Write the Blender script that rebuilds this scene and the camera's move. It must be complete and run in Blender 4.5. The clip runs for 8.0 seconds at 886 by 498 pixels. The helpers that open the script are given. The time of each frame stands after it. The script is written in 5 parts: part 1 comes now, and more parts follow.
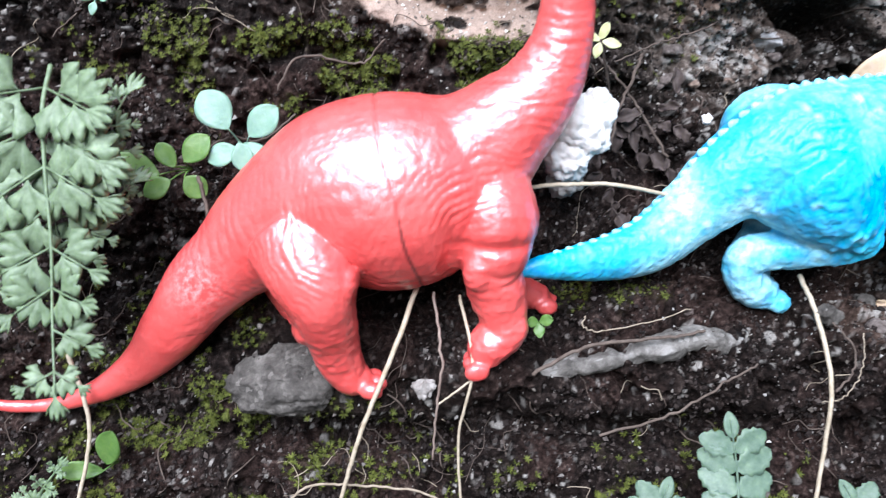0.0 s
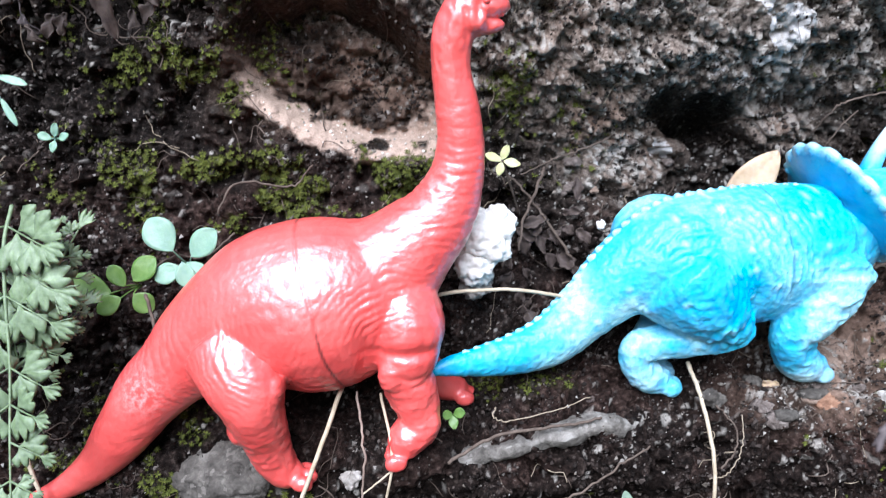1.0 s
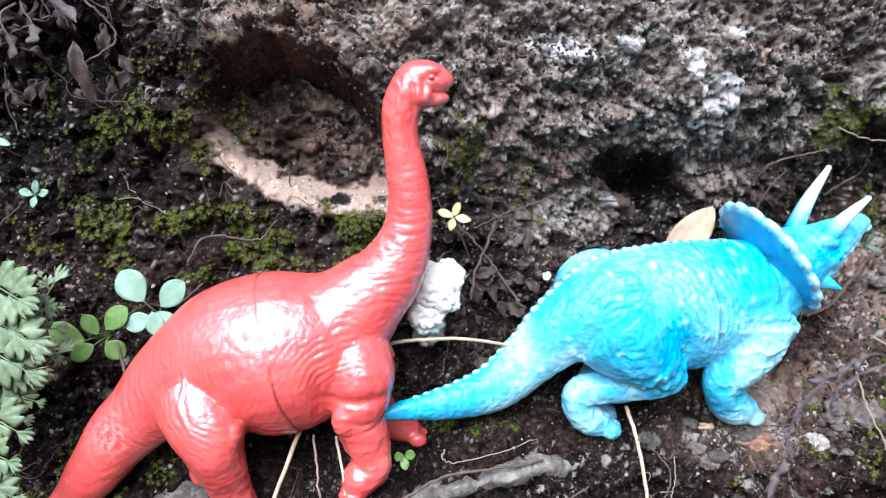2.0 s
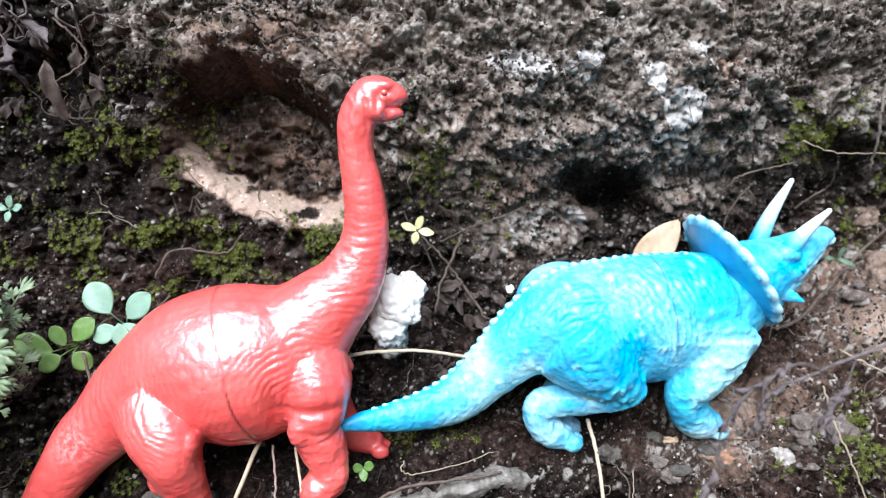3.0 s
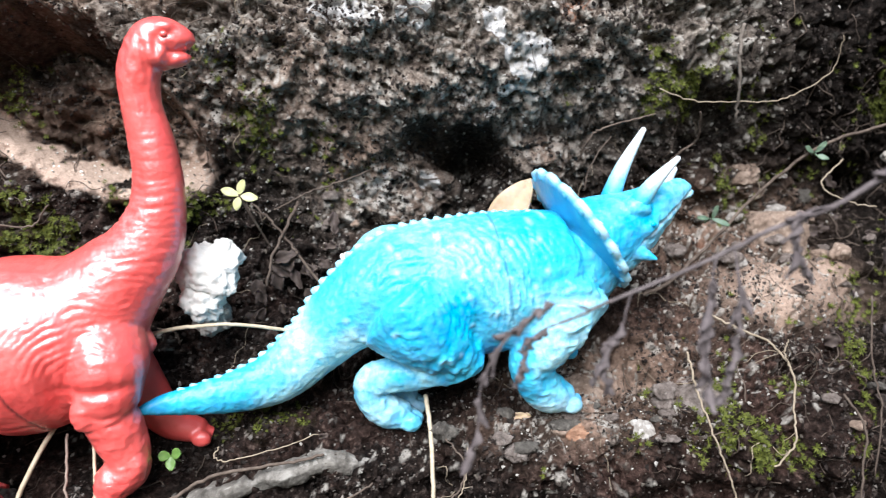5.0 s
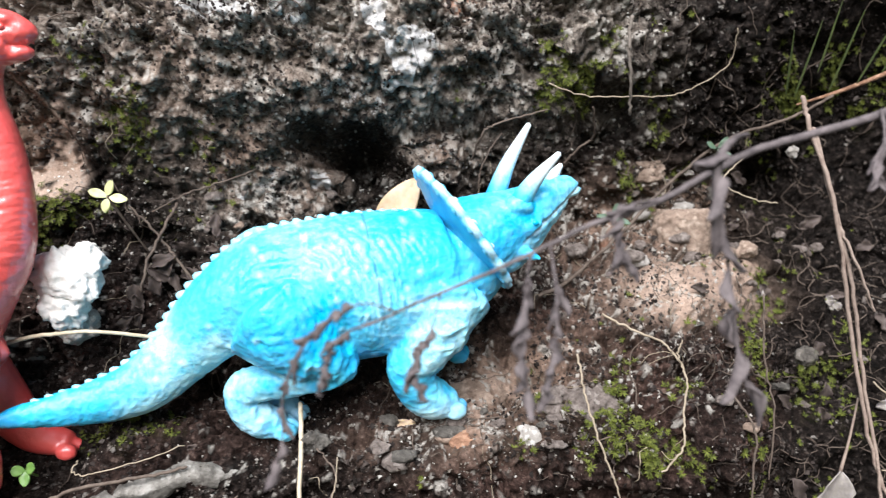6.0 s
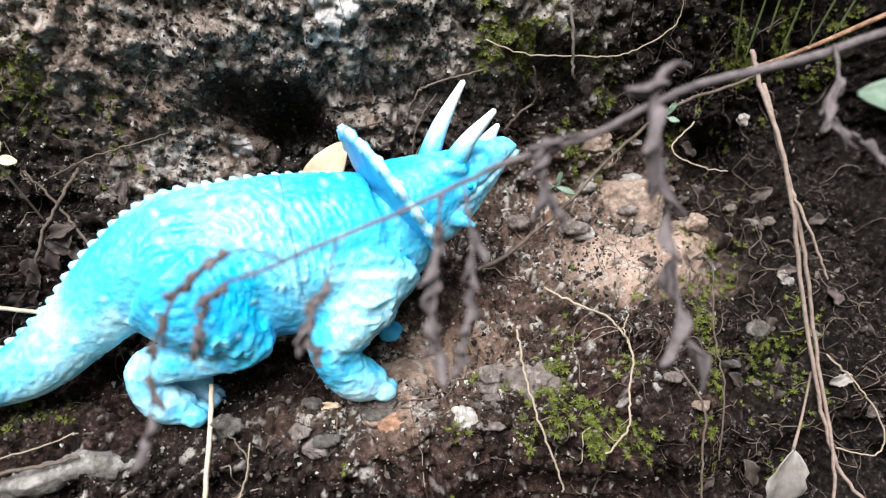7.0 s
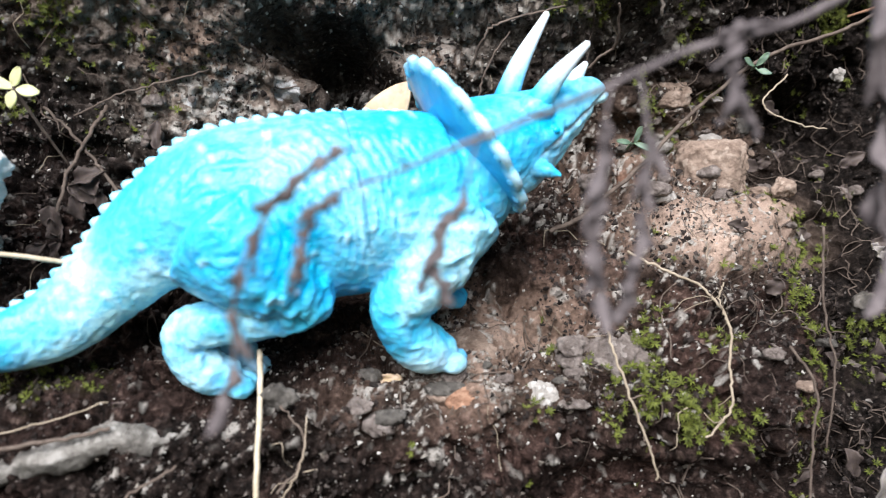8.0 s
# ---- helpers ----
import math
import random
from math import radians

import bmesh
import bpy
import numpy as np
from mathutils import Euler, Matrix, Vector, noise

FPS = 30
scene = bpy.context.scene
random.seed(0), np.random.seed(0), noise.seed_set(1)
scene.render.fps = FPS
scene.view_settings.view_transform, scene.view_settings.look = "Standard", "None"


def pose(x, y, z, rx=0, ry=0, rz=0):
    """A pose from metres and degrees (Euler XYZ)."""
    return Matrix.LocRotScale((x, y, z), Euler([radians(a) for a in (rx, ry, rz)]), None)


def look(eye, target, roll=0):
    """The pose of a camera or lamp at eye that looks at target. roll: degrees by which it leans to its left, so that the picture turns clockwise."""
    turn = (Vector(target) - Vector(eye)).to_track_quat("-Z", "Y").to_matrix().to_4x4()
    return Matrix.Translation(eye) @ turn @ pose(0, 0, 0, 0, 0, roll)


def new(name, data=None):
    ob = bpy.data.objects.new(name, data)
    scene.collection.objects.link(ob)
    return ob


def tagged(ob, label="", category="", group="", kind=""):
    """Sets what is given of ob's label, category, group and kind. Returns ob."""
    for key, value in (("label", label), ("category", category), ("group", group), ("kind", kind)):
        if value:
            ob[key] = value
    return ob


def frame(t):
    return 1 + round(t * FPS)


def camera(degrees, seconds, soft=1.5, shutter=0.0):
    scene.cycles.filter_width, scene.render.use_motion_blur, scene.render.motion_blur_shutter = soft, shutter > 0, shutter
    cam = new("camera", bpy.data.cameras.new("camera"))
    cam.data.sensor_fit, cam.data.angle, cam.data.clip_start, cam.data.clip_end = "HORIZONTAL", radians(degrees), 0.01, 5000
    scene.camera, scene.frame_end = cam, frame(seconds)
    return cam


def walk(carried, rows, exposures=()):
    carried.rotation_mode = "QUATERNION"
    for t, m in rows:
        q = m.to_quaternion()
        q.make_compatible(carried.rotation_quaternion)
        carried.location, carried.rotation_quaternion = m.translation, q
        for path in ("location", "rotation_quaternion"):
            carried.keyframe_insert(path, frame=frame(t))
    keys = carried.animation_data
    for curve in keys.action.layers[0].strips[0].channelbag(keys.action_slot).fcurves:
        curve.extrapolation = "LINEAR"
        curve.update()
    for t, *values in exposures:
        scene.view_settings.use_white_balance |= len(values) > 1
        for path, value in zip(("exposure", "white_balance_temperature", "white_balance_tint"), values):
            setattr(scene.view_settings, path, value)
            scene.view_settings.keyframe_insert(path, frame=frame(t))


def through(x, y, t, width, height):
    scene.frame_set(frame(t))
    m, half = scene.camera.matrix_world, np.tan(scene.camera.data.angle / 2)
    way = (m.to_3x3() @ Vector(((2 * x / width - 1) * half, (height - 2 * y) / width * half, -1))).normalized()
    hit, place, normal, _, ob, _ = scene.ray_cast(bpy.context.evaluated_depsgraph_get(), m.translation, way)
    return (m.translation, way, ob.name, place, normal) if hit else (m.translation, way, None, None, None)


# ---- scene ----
cam = camera(61.48, 8.0, soft=1.1, shutter=0.25)
SKY, SUN, SUN_WIDE, SUN_FROM = 0.028, 4.2, 48.0, (-0.20, -0.86, 1.0)
PATH = [
    (0, (0.00264, -0.00257, 0.07523), (0.00082, 0.18638, 0.00971), 0.267),
    (0.5, (0.01353, -0.01122, 0.08371), (0.01469, 0.18004, 0.02524), -0.649),
    (1, (0.02107, -0.02000, 0.09328), (0.02200, 0.17341, 0.04238), -1.381),
    (1.5, (0.02703, -0.02667, 0.10016), (0.02901, 0.16797, 0.05420), -1.529),
    (2, (0.03257, -0.03238, 0.10413), (0.03534, 0.16257, 0.05957), -1.038),
    (3.5, (0.05826, -0.03527, 0.09977), (0.05288, 0.16094, 0.06139), -1.553),
    (4, (0.06670, -0.02940, 0.09342), (0.05989, 0.16664, 0.05445), -1.462),
    (4.5, (0.07914, -0.02322, 0.08755), (0.07683, 0.17305, 0.04919), -2.195),
    (6, (0.12174, -0.01312, 0.08140), (0.12698, 0.18344, 0.04484), -3.254),
    (6.5, (0.13076, -0.00765, 0.07552), (0.14085, 0.18850, 0.03779), -3.244),
    (7, (0.13021, 0.00021, 0.07019), (0.14542, 0.19615, 0.03306), -2.964),
    (7.5, (0.12242, 0.00997, 0.06388), (0.13747, 0.20585, 0.02644), -2.502),
    (8, (0.11409, 0.02145, 0.05801), (0.12975, 0.21707, 0.01947), -1.910),
]
cam.data.dof.use_dof, cam.data.dof.focus_distance, cam.data.dof.aperture_fstop = True, 0.19, 17.0
walk(cam, [(t, look(eye, target, roll)) for t, eye, target, roll in PATH], exposures=[(0, 1.12, 5600, 15), (2, 1.1, 5750, 14), (4, 1.1, 6000, 12.5), (6, 1.2, 6250, 12.5), (7, 1.28, 6300, 13), (7.6, 1.28, 6250, 13.5), (8, 1.22, 6200, 13.5)])

# ---- light ----
world = bpy.data.worlds.new("sky")
scene.world = world
world.use_nodes = True
wn = world.node_tree
sky = wn.nodes.new("ShaderNodeTexSky")
sky.sky_type, sky.sun_disc = "NISHITA", False
sky.sun_elevation, sky.sun_rotation = radians(44), radians(192)
sky.air_density, sky.dust_density = 1.3, 2.0
wn.links.new(sky.outputs[0], wn.nodes["Background"].inputs[0])
wn.nodes["Background"].inputs[1].default_value = SKY
sun = new("sun", bpy.data.lights.new("sun", "SUN"))
sun.data.energy, sun.data.angle, sun.data.color = SUN, radians(SUN_WIDE), (1.0, 0.985, 0.97)
sun.matrix_basis = look(SUN_FROM, (0, 0, 0))


# ---- number tools (lengths in millimetres until a mesh is made) ----
def rnd(i, j, k, seed):
    h = (i.astype(np.int64) * 374761393 + j.astype(np.int64) * 668265263 + k.astype(np.int64) * 1440662683 + seed * 1274126177) & 0xFFFFFFFF
    h = ((h ^ (h >> 13)) * 1274126177) & 0xFFFFFFFF
    h = ((h ^ (h >> 15)) * 2246822519) & 0xFFFFFFFF
    return ((h ^ (h >> 16)) & 0xFFFFFF) / 16777215.0


def vnoise(p, seed=0):
    """Smooth value noise in -1..1 for points of shape (n, 3)."""
    q = np.floor(p)
    f = p - q
    f = f * f * f * (f * (6 * f - 15) + 10)
    i, j, k = q[:, 0], q[:, 1], q[:, 2]
    total = 0
    for a in (0, 1):
        for b in (0, 1):
            for c in (0, 1):
                w = (f[:, 0] if a else 1 - f[:, 0]) * (f[:, 1] if b else 1 - f[:, 1]) * (f[:, 2] if c else 1 - f[:, 2])
                total = total + w * rnd(i + a, j + b, k + c, seed)
    return 2 * total - 1


def fbm(p, size, octaves=4, seed=0, gain=0.5):
    out, amp, top = 0, 1.0, 0.0
    for n in range(octaves):
        out = out + amp * vnoise(p * (2.03 ** n / size), seed + 17 * n)
        top += amp
        amp *= gain
    return out / top


def cells(x, y, size, seed):
    """Distance to the nearest scattered point, in cells, and that cell's random number."""
    x, y = x / size, y / size
    i, j = np.floor(x), np.floor(y)
    best, mark = np.full(x.shape, 9.0), np.zeros(x.shape)
    for a in (-1, 0, 1):
        for b in (-1, 0, 1):
            u, v = i + a, j + b
            px, py = u + rnd(u, v, u * 0, seed), v + rnd(u, v, u * 0, seed + 5)
            d = np.hypot(px - x, py - y)
            near = d < best
            best = np.where(near, d, best)
            mark = np.where(near, rnd(u, v, u * 0, seed + 9), mark)
    return best, mark


def smooth(a, b, x):
    f = np.clip((x - a) / (b - a), 0, 1)
    return f * f * (3 - 2 * f)


def mesh(name, verts, faces, material=None, soft=True):
    me = bpy.data.meshes.new(name)
    me.from_pydata((np.asarray(verts, float) * 0.001).tolist(), [], faces if isinstance(faces, list) else faces.tolist())
    if material:
        me.materials.append(material)
    me.polygons.foreach_set("use_smooth", [soft] * len(me.polygons))
    me.update()
    return me


def thing(name, label, category, at, group="", kind="", turn=(0, 0, 0)):
    """An Empty at a thing's base, in millimetres."""
    ob = new(name)
    ob.empty_display_size = 0.005
    ob.matrix_basis = pose(at[0] * 0.001, at[1] * 0.001, at[2] * 0.001, *turn)
    return tagged(ob, label, category, group, kind)


def part(name, geo, material, parent, label="", soft=True, local=False):
    """One mesh under a thing or under a part; its points are given in the world unless local."""
    verts, faces = geo
    ob = new(name, None if len(verts) == 0 else mesh(name, verts, faces, material, soft))
    ob.parent = parent
    if not local:
        m = parent.matrix_basis
        p = parent.parent
        while p:
            m = p.matrix_basis @ m
            p = p.parent
        ob.matrix_basis = m.inverted()
    return tagged(ob, label)


def single(name, geo, material, label, category, at=None, group="", kind="", soft=True):
    """A thing of one mesh, with its origin at its base."""
    verts, faces = np.asarray(geo[0], float), geo[1]
    at = np.array(at if at is not None else (verts[:, 0].mean(), verts[:, 1].mean(), verts[:, 2].min()))
    ob = new(name, mesh(name, verts - at, faces, material, soft))
    ob.location = at * 0.001
    return tagged(ob, label, category, group, kind)


def joined(geos):
    verts, faces, n = [], [], 0
    for v, f in geos:
        verts.append(np.asarray(v, float))
        faces += [[i + n for i in face] for face in (f if isinstance(f, list) else f.tolist())]
        n += len(v)
    return np.concatenate(verts), faces


def spline(points, steps):
    """Catmull-Rom through rows of any width."""
    p = np.asarray(points, float)
    if len(p) == 2:
        return p[0] + (p[1] - p[0]) * np.linspace(0, 1, steps * 1 + 1)[:, None]
    p = np.vstack([2 * p[0] - p[1], p, 2 * p[-1] - p[-2]])
    out = []
    for n in range(1, len(p) - 2):
        a, b, c, d = p[n - 1:n + 3]
        for t in np.linspace(0, 1, steps, endpoint=False):
            out.append(0.5 * (2 * b + (c - a) * t + (2 * a - 5 * b + 4 * c - d) * t * t + (3 * b - a - 3 * c + d) * t ** 3))
    out.append(p[-2])
    return np.array(out)


def tube(points, radii, sides=6, steps=6, wobble=0.0, seed=0, side=None):
    """A closed round or oval tube. radii: one number, or a row a point; a row of two is across (along side) and along the third axis."""
    p = np.asarray(points, float)
    r = np.asarray(radii, float)
    if r.ndim == 0:
        r = np.full(len(p), float(r))
    if r.ndim == 1:
        r = np.stack([r, r], 1)
    rows = spline(np.hstack([p, r]), steps) if steps > 1 else np.hstack([p, r])
    p, r = rows[:, :3], np.maximum(rows[:, 3:], 0.02)
    if wobble:
        g = np.random.default_rng(seed)
        p = p + g.normal(0, wobble, p.shape)
    t = np.gradient(p, axis=0)
    t /= np.linalg.norm(t, axis=1)[:, None] + 1e-9
    ref = np.array(side if side is not None else (0.13, -1.0, 0.21), float)
    ref /= np.linalg.norm(ref)
    a = ref - (t @ ref)[:, None] * t
    a /= np.linalg.norm(a, axis=1)[:, None] + 1e-9
    b = np.cross(t, a)
    w = np.linspace(0, 2 * np.pi, sides, endpoint=False)
    ring = p[:, None] + np.cos(w)[None, :, None] * (a * r[:, :1])[:, None] + np.sin(w)[None, :, None] * (b * r[:, 1:])[:, None]
    n = len(p)
    verts = np.vstack([ring.reshape(-1, 3), p[:1] - t[:1] * r[0].mean() * 0.7, p[-1:] + t[-1:] * r[-1].mean() * 0.7])
    faces = []
    for i in range(n - 1):
        for s in range(sides):
            e = (s + 1) % sides
            faces.append([i * sides + s, i * sides + e, (i + 1) * sides + e, (i + 1) * sides + s])
    for s in range(sides):
        e = (s + 1) % sides
        faces.append([n * sides, e, s])
        faces.append([n * sides + 1, (n - 1) * sides + s, (n - 1) * sides + e])
    return verts, faces


def axes(along, normal):
    x = np.array(along, float)
    x /= np.linalg.norm(x)
    z = np.array(normal, float)
    z -= x * (z @ x)
    z /= np.linalg.norm(z) + 1e-9
    return np.stack([x, np.cross(z, x), z], 1)


def shell(grid, thick=0.25):
    """A thin closed sheet from a grid of points."""
    n, m, _ = grid.shape
    du, dv = np.gradient(grid, axis=0), np.gradient(grid, axis=1)
    nor = np.cross(du, dv)
    nor /= np.linalg.norm(nor, axis=2)[..., None] + 1e-9
    verts = np.vstack([grid.reshape(-1, 3), (grid - nor * thick).reshape(-1, 3)])
    faces, o = [], n * m
    at = lambda i, j: i * m + j
    for i in range(n - 1):
        for j in range(m - 1):
            q = [at(i, j), at(i + 1, j), at(i + 1, j + 1), at(i, j + 1)]
            faces.append(q)
            faces.append([o + k for k in reversed(q)])
    rim = [at(i, 0) for i in range(n)] + [at(n - 1, j) for j in range(1, m)] + [at(i, m - 1) for i in range(n - 2, -1, -1)] + [at(0, j) for j in range(m - 2, 0, -1)]
    for a, b in zip(rim, rim[1:] + rim[:1]):
        faces.append([b, a, o + a, o + b])
    return verts, faces


def leaf(base, along, normal, length, width, bend=0.15, fold=0.15, tip=0.6, teeth=0, wave=0.0, thick=0.25, nu=12, nv=7, seed=0):
    """A leaf blade with a midrib fold. tip: where it is widest, 0 to 1."""
    g = np.random.default_rng(seed)
    u = 0.5 - 0.5 * np.cos(np.linspace(0.0, np.pi, nu))
    v = np.linspace(-1, 1, nv)
    k = math.log(0.5) / math.log(tip)
    w = np.sin(np.pi * np.clip(u ** k, 0.0, 1.0)) ** 0.6
    w = np.maximum(w, 0.04)
    if teeth:
        w = w * (1 - 0.22 * (np.abs(np.sin(u * np.pi * teeth)) < 0.5))
    U, V = np.meshgrid(u, v, indexing="ij")
    X = U * length
    Y = V * w[:, None] * width / 2
    Z = fold * np.abs(Y) - bend * length * U ** 2 + wave * np.sin(U * 9 + V * 2.5 + g.uniform(0, 6)) * np.abs(V)
    pts = np.stack([X, Y, Z], 2) @ axes(along, normal).T + np.array(base, float)
    return shell(pts, thick)


def stone(at, size, seed, rough=0.18, rings=14, flat=0.0, chips=0):
    """A rounded, chipped stone of three half-sizes, turned at random about its own axis."""
    n, m = rings, rings * 2
    th = np.linspace(0, np.pi, n + 1)[1:-1]
    ph = np.linspace(0, 2 * np.pi, m, endpoint=False)
    T, Q = np.meshgrid(th, ph, indexing="ij")
    p = np.stack([np.sin(T) * np.cos(Q), np.sin(T) * np.sin(Q), np.cos(T)], 2).reshape(-1, 3)
    p = np.vstack([p, [[0, 0, 1], [0, 0, -1]]])
    r = 1 + rough * fbm(p + seed * 3.7, 0.9, 3, seed) + 0.06 * fbm(p + seed, 0.22, 3, seed + 3)
    if chips:
        g = np.random.default_rng(seed)
        for k in range(chips):
            d = g.normal(size=3)
            d /= np.linalg.norm(d)
            r = np.minimum(r, g.uniform(0.62, 0.9) / np.maximum(p @ d, 0.05))
        r = r + 0.12 * fbm(p * 2 + seed, 0.5, 5, seed + 5, 0.7)
        lump, some = cells(np.degrees(np.arctan2(p[:, 1], p[:, 0])) * size[0] / 57, p[:, 2] * size[2], 1.9, seed)
        r = r + 1.3 / max(size) * np.maximum(0, 0.7 - lump) * (some > 0.4)
    q = p * r[:, None]
    q = np.sign(q) * np.abs(q) ** (1 - flat * 0.4)
    q = q * np.array(size) + np.array(at)
    faces = []
    for i in range(n - 2):
        for j in range(m):
            k = (j + 1) % m
            faces.append([i * m + j, (i + 1) * m + j, (i + 1) * m + k, i * m + k])
    top, low = (n - 1) * m, (n - 1) * m + 1
    for j in range(m):
        k = (j + 1) % m
        faces.append([top, j, k])
        faces.append([low, (n - 2) * m + k, (n - 2) * m + j])
    return q, faces


# ---- materials ----
class Nodes:
    """Short hand for a node material."""

    def __init__(self, name, rough=0.6, spec=0.5):
        self.material = bpy.data.materials.new(name)
        self.material.use_nodes = True
        self.tree = self.material.node_tree
        self.skin = self.tree.nodes["Principled BSDF"]
        self.skin.inputs["Roughness"].default_value = rough
        self.skin.inputs["Specular IOR Level"].default_value = spec
        self.where = self.tree.nodes.new("ShaderNodeTexCoord").outputs["Object"]

    def put(self, socket, value):
        if isinstance(value, bpy.types.NodeSocket):
            self.tree.links.new(value, socket)
        elif isinstance(value, tuple) and len(value) == 3:
            socket.default_value = (*value, 1.0)
        else:
            socket.default_value = value

    def grain(self, scale, detail=4.0, rough=0.6, warp=0.0):
        n = self.tree.nodes.new("ShaderNodeTexNoise")
        n.inputs["Scale"].default_value, n.inputs["Detail"].default_value, n.inputs["Roughness"].default_value, n.inputs["Distortion"].default_value = scale, detail, rough, warp
        self.put(n.inputs["Vector"], self.where)
        return n.outputs["Fac"]

    def spots(self, scale, colour=False):
        n = self.tree.nodes.new("ShaderNodeTexVoronoi")
        n.inputs["Scale"].default_value = scale
        self.put(n.inputs["Vector"], self.where)
        return n.outputs["Color" if colour else "Distance"]

    def ramp(self, value, *stops):
        n = self.tree.nodes.new("ShaderNodeValToRGB")
        self.put(n.inputs[0], value)
        while len(n.color_ramp.elements) < len(stops):
            n.color_ramp.elements.new(0.5)
        for e, (at, c) in zip(n.color_ramp.elements, stops):
            e.position, e.color = at, (*c, 1) if isinstance(c, tuple) else (c, c, c, 1)
        return n.outputs[0]

    def mix(self, how, a, b, blend="MIX"):
        n = self.tree.nodes.new("ShaderNodeMix")
        n.data_type, n.blend_type = "RGBA", blend
        self.put(n.inputs["Factor"], how)
        self.put(n.inputs["A"], a)
        self.put(n.inputs["B"], b)
        return n.outputs["Result"]

    def sums(self, how, a, b):
        n = self.tree.nodes.new("ShaderNodeMath")
        n.operation = how
        self.put(n.inputs[0], a)
        self.put(n.inputs[1], b)
        return n.outputs[0]

    def mark(self, name):
        n = self.tree.nodes.new("ShaderNodeAttribute")
        n.attribute_name = name
        return n.outputs["Fac"]

    def island(self):
        return self.tree.nodes.new("ShaderNodeNewGeometry").outputs["Random Per Island"]

    def chance(self):
        return self.tree.nodes.new("ShaderNodeObjectInfo").outputs["Random"]

    def relief(self, height, depth, strength=1.0):
        n = self.tree.nodes.new("ShaderNodeBump")
        n.inputs["Strength"].default_value, n.inputs["Distance"].default_value = strength, depth
        self.put(n.inputs["Height"], height)
        if self.skin.inputs["Normal"].links:
            self.put(n.inputs["Normal"], self.skin.inputs["Normal"].links[0].from_socket)
        self.put(self.skin.inputs["Normal"], n.outputs[0])

    def done(self, colour=None, rough=None):
        if colour is not None:
            self.put(self.skin.inputs["Base Color"], colour)
        if rough is not None:
            self.put(self.skin.inputs["Roughness"], rough)
        return self.material


def soil():
    n = Nodes("soil", 0.8, 0.07)
    fine, crumb, broad = n.grain(2200, 5, 0.7), n.grain(520, 6, 0.65), n.grain(70, 5, 0.6)
    c = n.ramp(crumb, (0.38, (0.004, 0.0035, 0.003)), (0.56, (0.017, 0.013, 0.011)), (0.74, (0.10, 0.081, 0.068)))
    rock = n.ramp(crumb, (0.32, (0.024, 0.019, 0.015)), (0.46, (0.19, 0.158, 0.13)), (0.68, (0.49, 0.435, 0.37)))
    patch = n.grain(190, 5, 0.65, 0.3)
    c = n.mix(n.mark("umber"), c, n.ramp(crumb, (0.36, (0.010, 0.0055, 0.004)), (0.54, (0.054, 0.032, 0.026)), (0.72, (0.18, 0.12, 0.098))))
    c = n.mix(n.sums("MULTIPLY", n.mark("rock"), n.sums("MULTIPLY", n.ramp(broad, (0.32, 0.45), (0.55, 1.0)), n.ramp(patch, (0.34, 0.3), (0.5, 1.0)))), c, rock)
    c = n.mix(n.sums("MULTIPLY", n.mark("warm"), 0.8), c, n.ramp(crumb, (0.3, (0.13, 0.085, 0.062)), (0.6, (0.34, 0.235, 0.175)), (0.8, (0.5, 0.38, 0.29))))
    c = n.mix(n.mark("sand"), c, n.ramp(fine, (0.3, (0.40, 0.29, 0.22)), (0.6, (0.66, 0.51, 0.41))))
    c = n.mix(n.ramp(n.sums("ADD", n.sums("MULTIPLY", n.mark("lichen"), 0.55), n.grain(420, 7, 0.72)), (0.78, 0.0), (0.9, 0.95)), c, n.ramp(fine, (0.3, (0.52, 0.52, 0.51)), (0.7, (0.85, 0.84, 0.82))))
    c = n.mix(n.sums("MULTIPLY", n.mark("moss"), n.ramp(n.grain(330, 4), (0.46, 0.0), (0.66, 0.75))), c, n.ramp(fine, (0.3, (0.012, 0.015, 0.004)), (0.7, (0.085, 0.09, 0.02))))
    c = n.mix(n.mark("rust"), c, n.ramp(fine, (0.3, (0.26, 0.09, 0.05)), (0.7, (0.55, 0.27, 0.16))))
    grit = n.spots(1150, True)
    c = n.mix(n.ramp(grit, (0.93, 0.0), (0.97, 0.3)), c, (0.26, 0.235, 0.21))
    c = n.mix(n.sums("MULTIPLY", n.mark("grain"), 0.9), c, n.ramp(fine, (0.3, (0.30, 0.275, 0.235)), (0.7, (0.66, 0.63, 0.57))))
    n.relief(fine, 0.0006, 1.0)
    n.relief(crumb, 0.0013, 1.0)
    return n.done(c, n.ramp(n.grain(900, 3), (0.35, 0.42), (0.6, 0.92)))


def crumbs_mat(name, stops, rough=0.75):
    n = Nodes(name, rough, 0.16)
    c = n.ramp(n.island(), *stops)
    c = n.mix(n.ramp(n.grain(1500, 4), (0.3, 0.0), (0.7, 0.7)), c, (0.03, 0.024, 0.02))
    n.relief(n.grain(2500, 3), 0.0003)
    return n.done(c)


